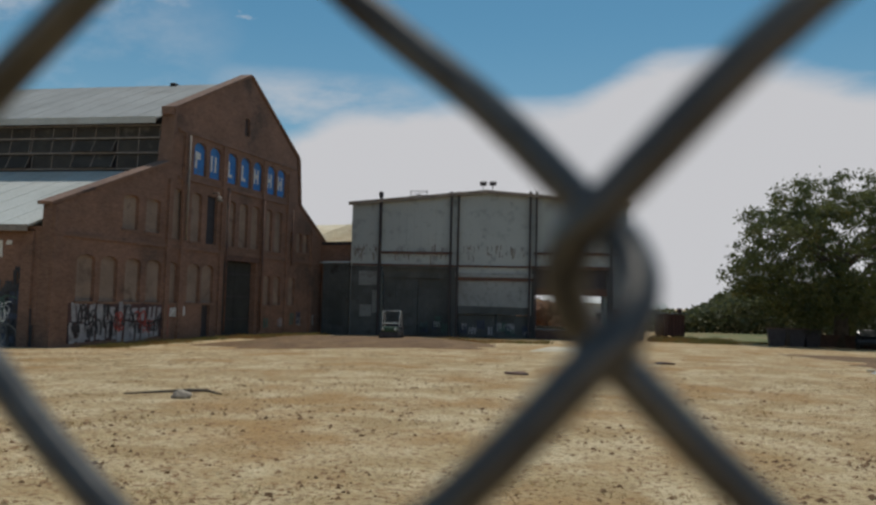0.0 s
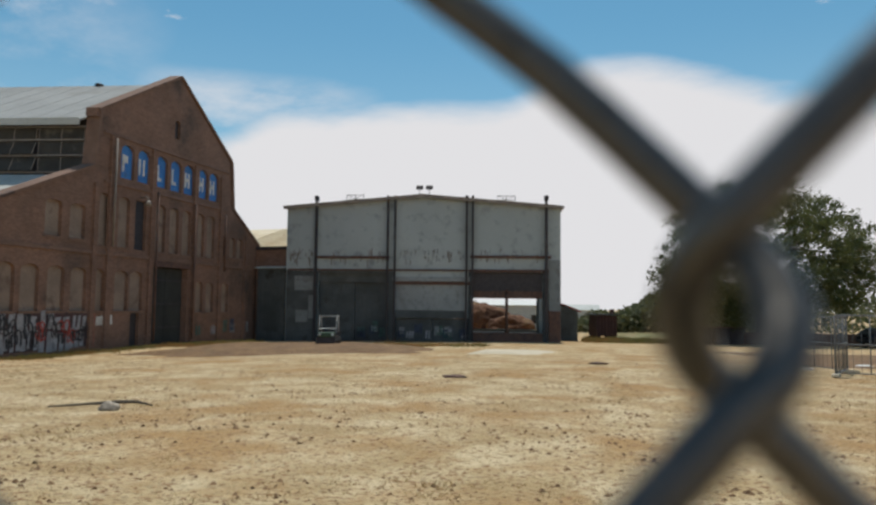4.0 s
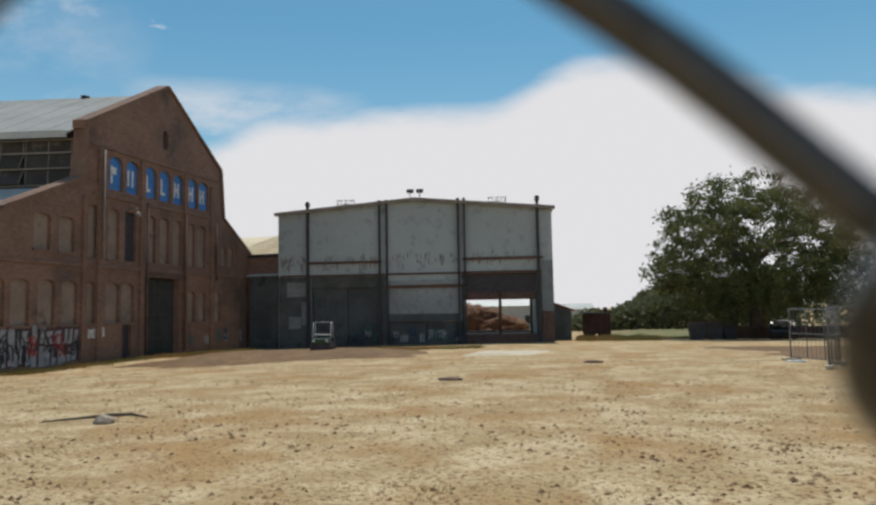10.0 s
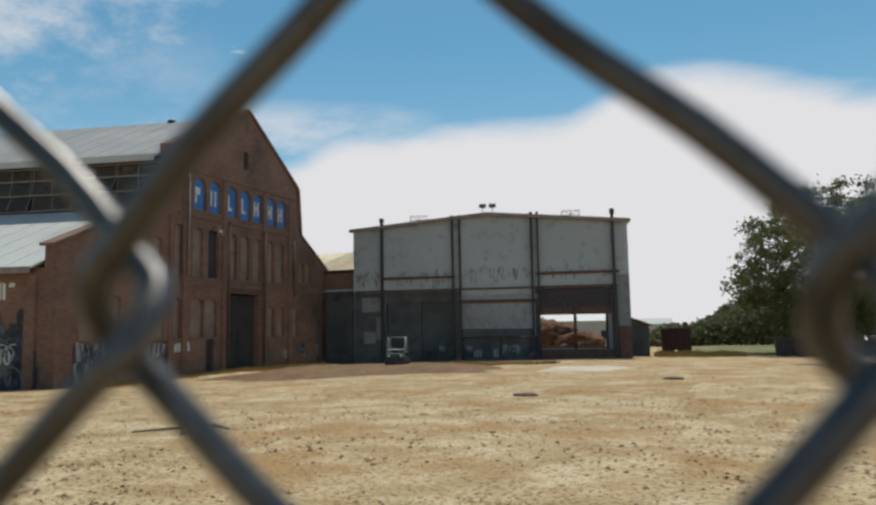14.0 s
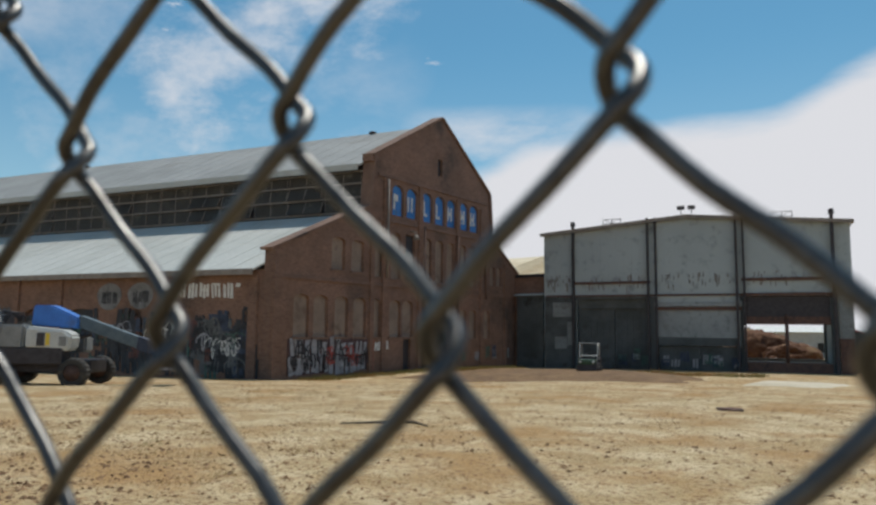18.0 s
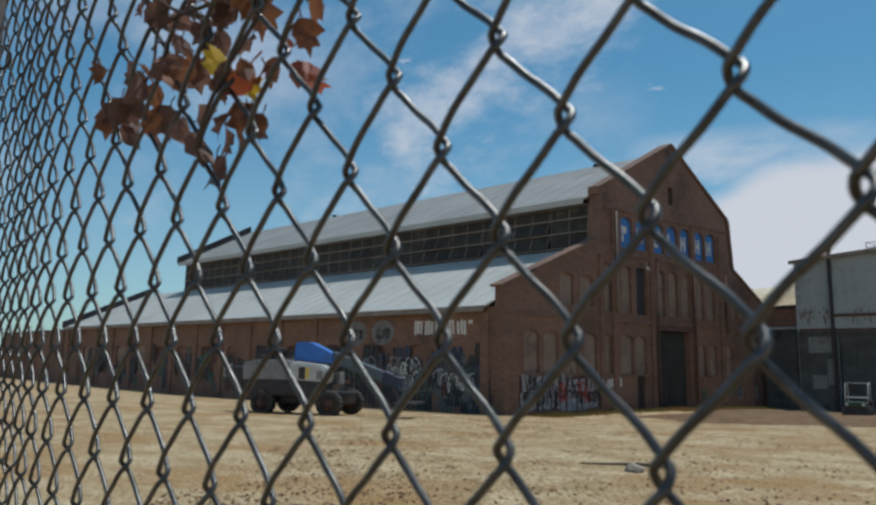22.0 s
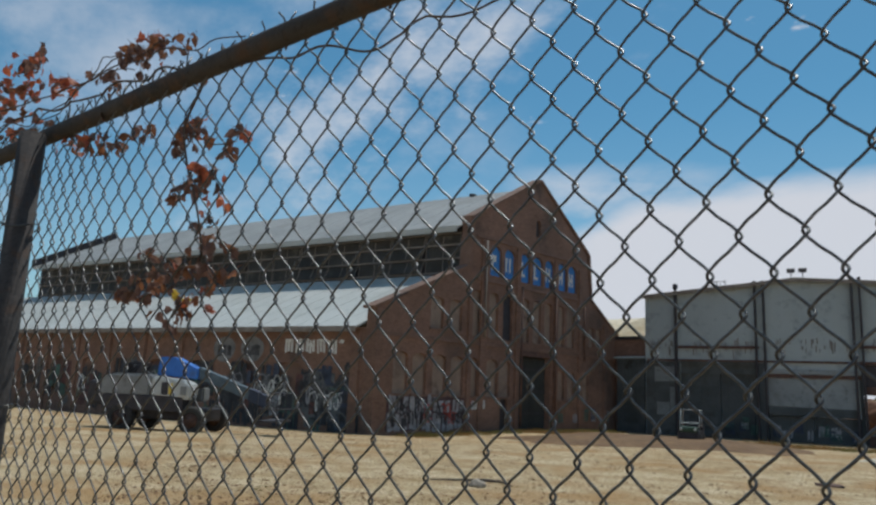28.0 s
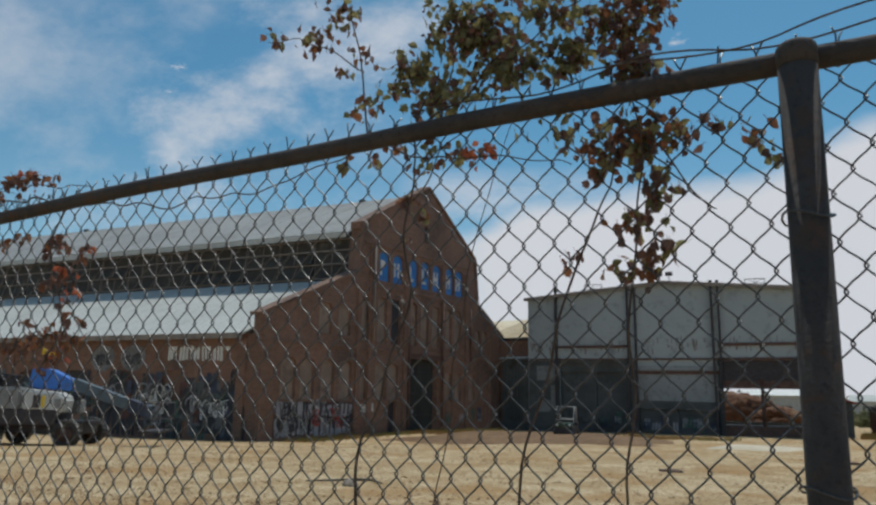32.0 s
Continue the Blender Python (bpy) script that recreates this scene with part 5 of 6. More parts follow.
# ---- small utility cart before the shed ----
cx, cy = -12.75, 40.0
cart = thing("utility_cart", "small dark utility cart with pale roll bars, parked", "utility cart", at=(cx, cy, ground_z(cx, cy) + 0.1), turn=-80)
cart.scale = (0.9, 0.9, 0.95)
for x, y in ((-0.62, -0.58), (0.7, -0.58), (-0.62, 0.58), (0.7, 0.58)):
    wheel(cart, (x, y, 0.28), 0.28, 0.2, BLACK_IRON)
boxed("tub", (-1.1, 1.15, -0.58, 0.58, 0.25, 0.72), BLACK_IRON, cart, 0.08)
boxed("bonnet", (0.55, 1.2, -0.52, 0.52, 0.62, 0.92), mat("green_cart_paint", (0.02, 0.055, 0.026), (0.032, 0.08, 0.036), 0.5), cart, 0.08, "dull green bonnet")
boxed("seat", (-0.35, 0.1, -0.5, 0.5, 0.7, 0.86), BLACK_IRON, cart, 0.05)
boxed("seat_back", (-0.42, -0.3, -0.5, 0.5, 0.8, 1.2), BLACK_IRON, cart, 0.04)
boxed("cargo_box", (-1.15, -0.45, -0.6, 0.6, 0.7, 0.98), BLACK_IRON, cart, 0.03)
for y in (-0.55, 0.55):
    tubed("roll_bar", [(-0.45, y, 0.9), (-0.4, y, 1.85), (0.35, y, 1.85), (0.62, y, 0.9)], 0.024, WHITE_PAINT, cart, 8)
for x in (-0.4, 0.35):
    tubed("cross_bar", [(x, -0.55, 1.85), (x, 0.55, 1.85)], 0.024, LIFT_GREY, cart, 8)
tubed("dash_rail", [(0.55, -0.54, 1.12), (0.55, 0.54, 1.12)], 0.03, WHITE_PAINT, cart, 8)
for y in (-0.4, 0.4):
    tubed("headlight", [(1.17, y, 0.78), (1.23, y, 0.78)], 0.08, LIFT_WHITE, cart, 12)

# ---- far right: wagon, lean-to, parked car, bins, pen, trees ----
tx, ty_ = 4.3, 69.5
trailer = thing("red_wagon", "small dark red box wagon on iron wheels", "wagon", at=(tx, ty_, ground_z(tx, ty_)), turn=12)
boxed("body", (-0.95, 0.95, -1.5, 1.5, 0.5, 2.35), mat("faded_red_board", (0.055, 0.028, 0.026), (0.08, 0.038, 0.034), 0.85), trailer, 0.03, "faded dark red boarded body")
for k in range(7):
    boxed("board_batten", (-0.95 + 0.3 * k, -0.89 + 0.3 * k, -1.53, -1.5, 0.58, 2.32), RUST, trailer)
for x, y in ((-0.85, -1.1), (0.85, -1.1), (-0.85, 1.1), (0.85, 1.1)):
    wheel(trailer, (x * 0.85, y, 0.3), 0.3, 0.14, RUST)
boxed("roof", (-1.2, 1.2, -1.75, 1.75, 2.4, 2.5), BLACK_IRON, trailer, 0.03)
boxed("funnel", (0.7, 1.0, -0.3, 0.1, 2.5, 2.95), RUST, trailer)
leanto = tagged(new("lean_to"), "small dark lean-to on the shed's side", "shed")
bm = bmesh.new()
prism(bm, [sp_(SW + 0.05, 6, -1.9), sp_(SW + 2.0, 6, -1.9), sp_(SW + 2.0, 6, 1.2), sp_(SW + 0.05, 6, 1.95)], NORTH * 8)
part("wall_shell", bm, STEEL_DARK, leanto)
bm = bmesh.new()
prism(bm, [sp_(SW + 0.05, 5.7, 2.0), sp_(SW + 2.3, 5.7, 1.15), sp_(SW + 2.3, 14.2, 1.15), sp_(SW + 0.05, 14.2, 2.0)], (0, 0, 0.1))
part("roof", bm, MAROON, leanto)

car_paint = mat("dark_car_paint", (0.02, 0.02, 0.024), (0.03, 0.03, 0.034), 0.3, 0.2, 1.0, 0.0)


def car(x, y, turn, label):
    c = thing("parked_car", label, "car", "parked cars", at=(x, y, ground_z(x, y)), turn=turn)
    bm = bmesh.new()
    prism(bm, [(-2.2, -0.9, 0.35), (2.2, -0.9, 0.35), (2.25, -0.9, 0.75), (1.2, -0.9, 1.0), (0.6, -0.9, 1.5), (-1.3, -0.9, 1.52), (-2.1, -0.9, 1.0), (-2.25, -0.9, 0.7)], (0, 1.8, 0))
    bmesh.ops.bevel(bm, geom=list(bm.edges), offset=0.13, segments=3, affect="EDGES")
    part("body", bm, car_paint, c)
    for px, py in ((-1.35, -0.8), (1.35, -0.8), (-1.35, 0.8), (1.35, 0.8)):
        wheel(c, (px, py, 0.33), 0.33, 0.22, LIFT_WHITE)
    bm = bmesh.new()
    prism(bm, [(-1.2, -0.915, 1.02), (0.75, -0.915, 1.02), (0.45, -0.915, 1.4), (-1.1, -0.915, 1.4)], (0, 1.83, 0))
    part("side_glass", bm, GLASS_OLD, c)
    bm = bmesh.new()
    prism(bm, [(-2.2, -0.65, 1.02), (-2.2, 0.65, 1.02), (-1.5, 0.6, 1.45), (-1.5, -0.6, 1.45)], (-0.05, 0, 0.02))
    part("rear_glass", bm, GLASS_OLD, c)
    return c


car(18.6, 62.0, 70, "dark car parked in deep shade under the oak")
car(25.0, 60.0, 20, "dark car parked in shade near the trees")
for k, (x, y) in enumerate(((11.9, 62.0), (13.4, 62.6), (14.6, 63.0))):
    b = thing("waste_bin", "dark metal waste bin under the oak's edge", "bin", "bins by the oak", at=(x, y, ground_z(x, y)), turn=8 * k)
    bm = bmesh.new()
    prism(bm, [(-0.5, -0.4, 0), (0.5, -0.4, 0), (0.65, -0.4, 1.35), (-0.65, -0.4, 1.35)], (0, 0.9, 0))
    part("bin_body", bm, BLACK_IRON, b)
    boxed("lid", (-0.7, 0.7, -0.45, 0.55, 1.35, 1.43), RUST, b, 0.03)
wall_low = thing("low_wall", "low dark retaining wall behind the yard", "wall", kind="structure")
bm = bmesh.new()
prism(bm, [(12, 64.5, -1.6), (40, 62, -1.6), (40, 62.4, -1.6), (12, 64.9, -1.6)], (0, 0, 1.2))
part("masonry", bm, RUST, wall_low)

# temporary pen of mesh panels
MESHP = mat("dull_galvanised_tube", (0.13, 0.135, 0.14), (0.18, 0.185, 0.19), 0.6, 0.2, 8.0, 0.05, 40.0, (0.10, 0.07, 0.05), 5.0)


def pen_panel(x0, y0, x1, y1):
    length = math.hypot(x1 - x0, y1 - y0)
    p = thing("fence_panel", "pale galvanised temporary fence panel on the yard", "fence panel", "temporary fence panels", at=(x0, y0, ground_z((x0 + x1) / 2, (y0 + y1) / 2)), turn=math.degrees(math.atan2(y1 - y0, x1 - x0)))
    tubed("frame", [(0, 0, 0), (0, 0, 1.8), (length, 0, 1.8), (length, 0, 0)], 0.03, MESHP, p, 8)
    tubed("mid_rail", [(0, 0, 0.95), (length, 0, 0.95)], 0.022, MESHP, p, 6)
    tubed("bottom_rail", [(0, 0, 0.12), (length, 0, 0.12)], 0.02, MESHP, p, 6)
    k = 1
    while k * 0.22 < length:
        tubed("upright_wire", [(k * 0.22, 0, 0.12), (k * 0.22, 0, 1.8)], 0.006 if k % 4 else 0.02, MESHP, p, 5)
        k += 1
    boxed("foot", (-0.1, 0.1, -0.35, 0.35, 0, 0.09), CONCRETE, p, 0.02, "pale concrete foot")
    return p


pen = [(8.6, 27.5), (9.4, 25.2), (8.3, 23.0), (10.6, 22.0), (13.0, 22.6), (15.5, 23.6)]
for a, b in zip(pen, pen[1:]):
    pen_panel(*a, *b)


def tree(name, at, height, spread, label, seed, leaves, low=0.25, leaf=0.34, material=LEAF_OAK, group="", dome=False):
    """Tapered trunk, forking limbs and a ragged crown of leaf sprays with gaps."""
    r = random.Random(seed)
    t = thing(name, label, "tree", group, at=(*at, ground_z(*at) - 0.05))
    bm = bmesh.new()
    trunk_h = height * 0.34
    tube(bm, [(0, 0, 0), (0.1, 0, trunk_h * 0.4), (-0.1, 0.1, trunk_h), (0.1, 0, height * 0.6)], [height * 0.045, height * 0.034, height * 0.026, height * 0.01], 10)
    tips = []
    for k in range(16):
        a = 2 * math.pi * k / 16 + r.uniform(-.2, .2)
        z0 = trunk_h * r.uniform(0.6, 1.5)
        out = spread * r.uniform(0.5, 0.78)
        z1 = z0 + height * r.uniform(0.02, 0.5) * (1.2 - out / spread)
        mid = Vector((math.cos(a) * out * 0.5, math.sin(a) * out * 0.5, (z0 + z1) / 2 + height * 0.06))
        end = Vector((math.cos(a) * out, math.sin(a) * out, z1))
        tube(bm, [(0, 0, z0), mid, end], [height * 0.014, height * 0.008, height * 0.003], 6)
        tips += [mid, end]
    part("trunk", bm, BARK, t, "", True)
    vs, fs = [], []
    clumps = []
    while len(clumps) < 210:
        u = Vector((r.uniform(-1, 1), r.uniform(-1, 1), r.uniform(-1, 1)))
        if 0.35 < u.length < 1.0:
            zz = u.z * 0.5 + 0.5
            lim = spread * (0.55 + 0.45 * math.sin(math.pi * min(1, 0.25 + zz * 0.8)))
            ragged = 0.88 + 0.2 * noise.noise(u * 2.2 + Vector((seed, 0, 0)))
            clumps.append(Vector((u.x * lim * ragged, u.y * lim * ragged, height * (low + (1 - low) * zz * ragged))))
    if dome:
        clumps = []
        while len(clumps) < 760:
            u = Vector((r.gauss(0, 1), r.gauss(0, 1), r.gauss(0.2, 0.85))).normalized()
            ragged = 0.93 + 0.15 * noise.noise(u * 2.6 + Vector((seed, 0, 0))) + 0.10 * noise.noise(u * 6.0 + Vector((0, seed, 0)))
            rad = (0.4 + 0.6 * r.random() ** 0.4) * ragged
            up = (1 - 0.40) * height if u.z > 0 else 0.30 * height
            wide = 1.0 + 0.13 * math.sin(math.pi * min(1.0, max(0.0, u.z)))
            clumps.append(Vector((u.x * rad * spread * wide, u.y * rad * spread * wide, 0.38 * height + u.z * rad * up)))
    per = leaves // len(clumps)
    for c in clumps:
        size = spread * (r.uniform(0.05, 0.095) if dome else r.uniform(0.07, 0.15))
        tiltd = Vector((c.x, c.y, 0)).normalized() if c.length else Vector((1, 0, 0))
        for k in range(per):
            d = Vector((r.gauss(0, 1), r.gauss(0, 1), r.gauss(0, 0.8 if dome else 0.55)))
            d.z -= (0.1 if dome else 0.35) * d.dot(tiltd)
            p = c + d * size * 0.52
            if p.z < height * low * 0.62:
                continue
            n1 = Vector((r.uniform(-1, 1), r.uniform(-1, 1), r.uniform(-.5, 1))).normalized()
            n2 = n1.cross(Vector((r.uniform(-1, 1), r.uniform(-1, 1), 0.3))).normalized()
            s = leaf * r.uniform(0.6, 1.3)
            b = len(vs)
            vs += [p, p + n1 * s * 0.5 + n2 * s * 0.22, p + n1 * s, p + n1 * s * 0.5 - n2 * s * 0.22]
            fs.append((b, b + 1, b + 2, b + 3))
    me = bpy.data.meshes.new("crown")
    me.from_pydata([tuple(v) for v in vs], [], fs)
    me.materials.append(material)
    cr = new("crown", me)
    cr.parent = t
    return t


tree("oak_tree", (17.1, 64.5), 14.7, 8.5, "broad dark green oak with a dense ragged crown", 6, 64000, 0.08, 0.30, dome=True)
tree("roadside_tree", (33.0, 66.0), 13.0, 6.0, "tall dark tree at the yard's edge", 8, 13000, 0.15)
tree("roadside_tree", (40.0, 62.0), 16.0, 6.5, "tall dark tree at the yard's edge", 12, 12000, 0.1)
tree("distant_tree", (13.5, 108), 5.5, 3.6, "small rounded tree in the distance", 21, 5000, 0.15, 0.5, LEAF_HEDGE)
tree("distant_tree", (-92, 60), 13, 7, "bare-looking distant tree behind the workshop", 23, 5000, 0.2, 0.5, LEAF_HEDGE)
tree("distant_tree", (-104, 40), 12, 7, "distant tree behind the workshop", 25, 5000, 0.2, 0.5, LEAF_HEDGE)

# far hedge and woods: one mass of leaf sprays
verts, faces = [], []
r3 = random.Random(31)
for k in range(46000):
    a = r3.uniform(-0.95, 0.35) if k % 2 else r3.uniform(-0.3, -0.02)
    d = r3.uniform(96, 125)
    x, y = -d * math.sin(a), d * math.cos(a)
    if a > -0.005:
        d += 45
        x, y = -d * math.sin(a), d * math.cos(a)
    top = 3.2 - 1.7 * min(1, max(0, (14 - x) / 10)) * (a < 0) + 2.2 * noise.noise((x * 0.07, y * 0.05, 1.0)) + 1.2 * noise.noise((x * 0.3, 0, 4.0)) + 0.03 * max(0, x) + 1.2 * min(1, max(0, (x - 2) / 9)) * (a < 0)
    z = -1.7 + max(0.3, top) * r3.random() ** 0.7
    s = r3.uniform(0.35, 0.9)
    n1 = Vector((r3.uniform(-1, 1), r3.uniform(-1, 1), r3.uniform(-.6, 1))).normalized()
    n2 = n1.cross(Vector((r3.uniform(-1, 1), r3.uniform(-1, 1), .4))).normalized()
    p = Vector((x, y, z))
    b = len(verts)
    verts += [tuple(q) for q in (p, p + n1 * s * .5 + n2 * s * .3, p + n1 * s, p + n1 * s * .5 - n2 * s * .3)]
    faces.append((b, b + 1, b + 2, b + 3))
me = bpy.data.meshes.new("far_hedge")
me.from_pydata(verts, [], faces)
me.materials.append(LEAF_HEDGE)
tagged(new("far_hedge", me), "far brownish green hedge and scrub along the horizon", "hedge", kind="stuff")

# seen through the open bay: earth mounds, white store
MOUND = mat("red_clay_mound", (0.105, 0.044, 0.021), (0.155, 0.068, 0.032), 0.95, 0, 0.6, 0.8, 5.0, (0.19, 0.12, 0.055), 0.6)
lump("clay_mound", (-10.8, 96), (4.4, 3.0, 3.1), MOUND, "large mound of red-brown clay behind the shed", "mound", 9.0, "mounds behind the shed", 0.08)
lump("clay_mound", (-6.3, 92), (3.0, 2.4, 1.8), MOUND, "lower mound of orange-brown clay behind the shed", "mound", 14.0, "mounds behind the shed", 0.09)
store = thing("white_store", "long low white store building behind the shed", "building", at=(-6.0, 118, -2.2), turn=2)
boxed("wall_shell", (-6, 4.6, -4, 4, 0, 4.1), LIFT_WHITE, store)
bm = bmesh.new()
prism(bm, [(-6.3, -4.4, 4.1), (-6.3, 4.4, 4.1), (-6.3, 0, 4.9)], (11.2, 0, 0))
part("roof", bm, WHITE_PAINT, store)
for k in range(3):
    boxed("store_window", (-4.5 + 3.2 * k, -2.9 + 3.2 * k, -4.04, -4.0, 1.3, 2.6), GLASS_OLD, store)
store2 = thing("far_shed", "pale far shed with a low roof beyond the yard", "building", at=(2.0, 150, -1.8), turn=-2)
boxed("wall_shell", (0, 6, -5, 5, 0, 3.0), LIFT_WHITE, store2)
bm = bmesh.new()
prism(bm, [(-0.4, -5.4, 3.0), (-0.4, 5.4, 3.0), (-0.4, 0, 4.1)], (6.8, 0, 0))
part("roof", bm, ROOF_METAL, store2)
# ---- chain-link fence before the camera ----
PITCH, ROW, SPREAD, HL, EYE_W, WR = 0.03432, 0.04461, 0.00496, 0.0063, 0.0030, 0.00185
DEEP = 0.0038
Z_MID, SHEAR = 1.23, 0.0312
ROW_TOP, ROW_BOTTOM = -21, 30


def rail_z(x):
    return 2.1416 + 0.0189 * x - 0.0061 * x * x


def rail_y(x):
    return -0.0234 + 0.0056 * x


def bulge(x):
    """How far the fabric sways out of line along the fence."""
    d2 = (x - 0.291) ** 2
    s = min(1.0, max(0.0, (x + 1.1) / 0.5))
    return -0.11075 * d2 / (1 + 2.504 * d2) * (0.25 + 0.75 * s * s * (3 - 2 * s))


def lean(x):
    return 0.00785 + 0.03834 * max(x, -0.35)


def fence_y(x, z):
    return bulge(x) + lean(x) * (z - Z_MID)


def smooth_line(pts, sub):
    """A Catmull-Rom line through the points."""
    pts = [Vector(p) for p in pts]
    out = []
    for i in range(len(pts) - 1):
        p0, p1, p2, p3 = pts[max(i - 1, 0)], pts[i], pts[i + 1], pts[min(i + 2, len(pts) - 1)]
        for k in range(sub):
            f = k / sub
            out.append(0.5 * (2 * p1 + (p2 - p0) * f + (2 * p0 - 5 * p1 + 4 * p2 - p3) * f * f + (3 * p1 - p0 - 3 * p2 + p3) * f ** 3))
    return out + [pts[-1]]


def wire_mesh(odd, sub, sides, seed):
    """One woven wire: a flattened spiral that hooks round its neighbours at each knot; rising strands lie in front."""
    r = random.Random(seed)
    pts = []
    for j in range(ROW_TOP, ROW_BOTTOM + 1):
        right = (j % 2 == 0) == odd
        xc, sgn = (PITCH, 1) if right else (0.0, -1)
        zc = -j * ROW
        y_in, y_out = (DEEP, -DEEP) if right else (-DEEP, DEEP)
        for dz, dx, y in ((HL * 1.15, -0.0016, y_in), (HL * 0.6, EYE_W * 0.6, y_in * 0.8), (0, EYE_W, 0), (-HL * 0.6, EYE_W * 0.6, y_out * 0.8), (-HL * 1.15, -0.0016, y_out)):
            pts.append((xc + sgn * dx, y, zc + dz))
        if j < ROW_BOTTOM:
            xn = 0.0 if right else PITCH
            zn = zc - ROW
            for f in (0.33, 0.67):
                za, zb = zc - HL * 1.15, zn + HL * 1.15
                bow = 0.0007 * sgn * (1 if f < 0.5 else -1) + r.uniform(-0.0004, 0.0004)
                xa, xb = xc - sgn * 0.0016, xn + sgn * 0.0016
                pts.append((xa + (xb - xa) * f + bow, y_out * 1.25, za + (zb - za) * f))
    pts = [(x - SHEAR * z, y, z) for x, y, z in pts]
    bm = bmesh.new()
    tube(bm, smooth_line(pts, sub), WR, sides)
    return mesh_of("wire", bm, WIRE, True)


fence = thing("chain_link_fence", "galvanised chain-link fence with woven diamond wires on pipe posts", "fence")
fine_wires = [[wire_mesh(odd, 3, 9, 3 * k + odd) for k in range(2)] for odd in (False, True)]
plain_wires = [[wire_mesh(odd, 1, 6, 40 + 3 * k + odd) for k in range(2)] for odd in (False, True)]
for m in range(-118, 112):
    x0 = m * PITCH
    x = x0 + SPREAD * x0 * x0
    ob = new("wire", (fine_wires if -17 < m < 24 else plain_wires)[m % 2][(m // 2) % 2])
    ob.parent = fence
    ob.matrix_basis = Matrix.Translation((x, bulge(x), Z_MID - 0.0004 * x + 0.0019 * x * x)) @ Matrix.Rotation(-lean(x), 4, "X") @ Matrix.Diagonal((1 + 2 * SPREAD * x0, 1, 1, 1))


def barb_mesh(seed):
    """Twisted wire ends over the rail, parted at the tip."""
    r = random.Random(seed)
    bm = bmesh.new()
    for s in (-1, 1):
        pts = []
        for k in range(5):
            a = s * math.pi / 2 + k * 0.9
            z = -0.03 + 0.013 * k
            pts.append((0.0022 * math.cos(a), 0.0022 * math.sin(a), z))
        pts += [(s * 0.006 + r.uniform(-.003, .003), 0, 0.034), (s * (0.013 + r.uniform(0, .006)), r.uniform(-.004, .004), 0.05 + r.uniform(-.01, .006))]
        tube(bm, pts, WR, 6)
    return mesh_of("barb", bm, WIRE, True)


barbs = [barb_mesh(k) for k in range(5)]
rb = random.Random(5)
for k in range(-58, 56):
    x = 2 * k * PITCH + SPREAD * (2 * k * PITCH) ** 2 - SHEAR * 0.93
    ob = new("barb", barbs[rb.randrange(5)])
    ob.parent = fence
    ob.matrix_basis = Matrix.Translation((x, max(fence_y(x, 2.16), rail_y(x) + 0.03), rail_z(x) + 0.024)) @ pose(0, 0, 0, rb.uniform(-8, 8), rb.uniform(-9, 9), rb.uniform(0, 180))
bm = bmesh.new()
n = 40
tube(bm, [(x, rail_y(x), rail_z(x) + 0.002 * math.sin(i)) for i, x in ((i, -4.3 + 8.4 * i / n) for i in range(n + 1))], 0.022, 12)
part("top_rail", bm, PIPE, fence, "dark weathered pipe top rail", True)
for x, foot, yb in ((-3.9, -3.9, -0.09), (-0.985, -0.965, -0.085), (1.846, 1.825, -0.052)):
    bm = bmesh.new()
    zt = rail_z(x)
    tube(bm, [(foot, yb, -0.4), ((x + foot) / 2 + 0.003, yb, 1.1), (x, yb, zt - 0.02)], 0.033, 14)
    post = part("post", bm, PIPE, fence, "dark weathered pipe post", True)
    bm = bmesh.new()
    tube(bm, [(x, yb, zt - 0.03), (x, yb, zt + 0.006), (x, yb, zt + 0.014), (x, yb, zt + 0.017)], [0.0345, 0.0345, 0.028, 0.010], 14)
    if x > 0:
        part("post_cap", bm, PIPE, post, "", True)
    else:
        bm.free()
    for z in (0.4, 0.9, 1.4, 1.85):
        bm = bmesh.new()
        tube(bm, [(x + (foot - x) * (1 - z / zt) + 0.041 * math.cos(a), yb + 0.045 * math.sin(a), z + 0.008 * math.sin(2 * a)) for a in (2 * math.pi * i / 16 for i in range(17))], 0.0022, 6)
        part("tie_wire", bm, WIRE, post, "", True)
for seed, z0, amp, x0 in ((2, 0.05, 0.012, 1.0), (9, 0.062, 0.016, 1.45)):
    bm = bmesh.new()
    tube(bm, smooth_line([(x0 + 0.11 * i, rail_y(1.5) + 0.02 * math.sin(i * 1.7 + seed), rail_z(x0 + 0.11 * i) + z0 + amp * math.sin(i * 1.1 + seed)) for i in range(16)], 3), 0.002, 6)
    part("loose_wire", bm, VINE, fence, "loose strand of wire over the rail", True)


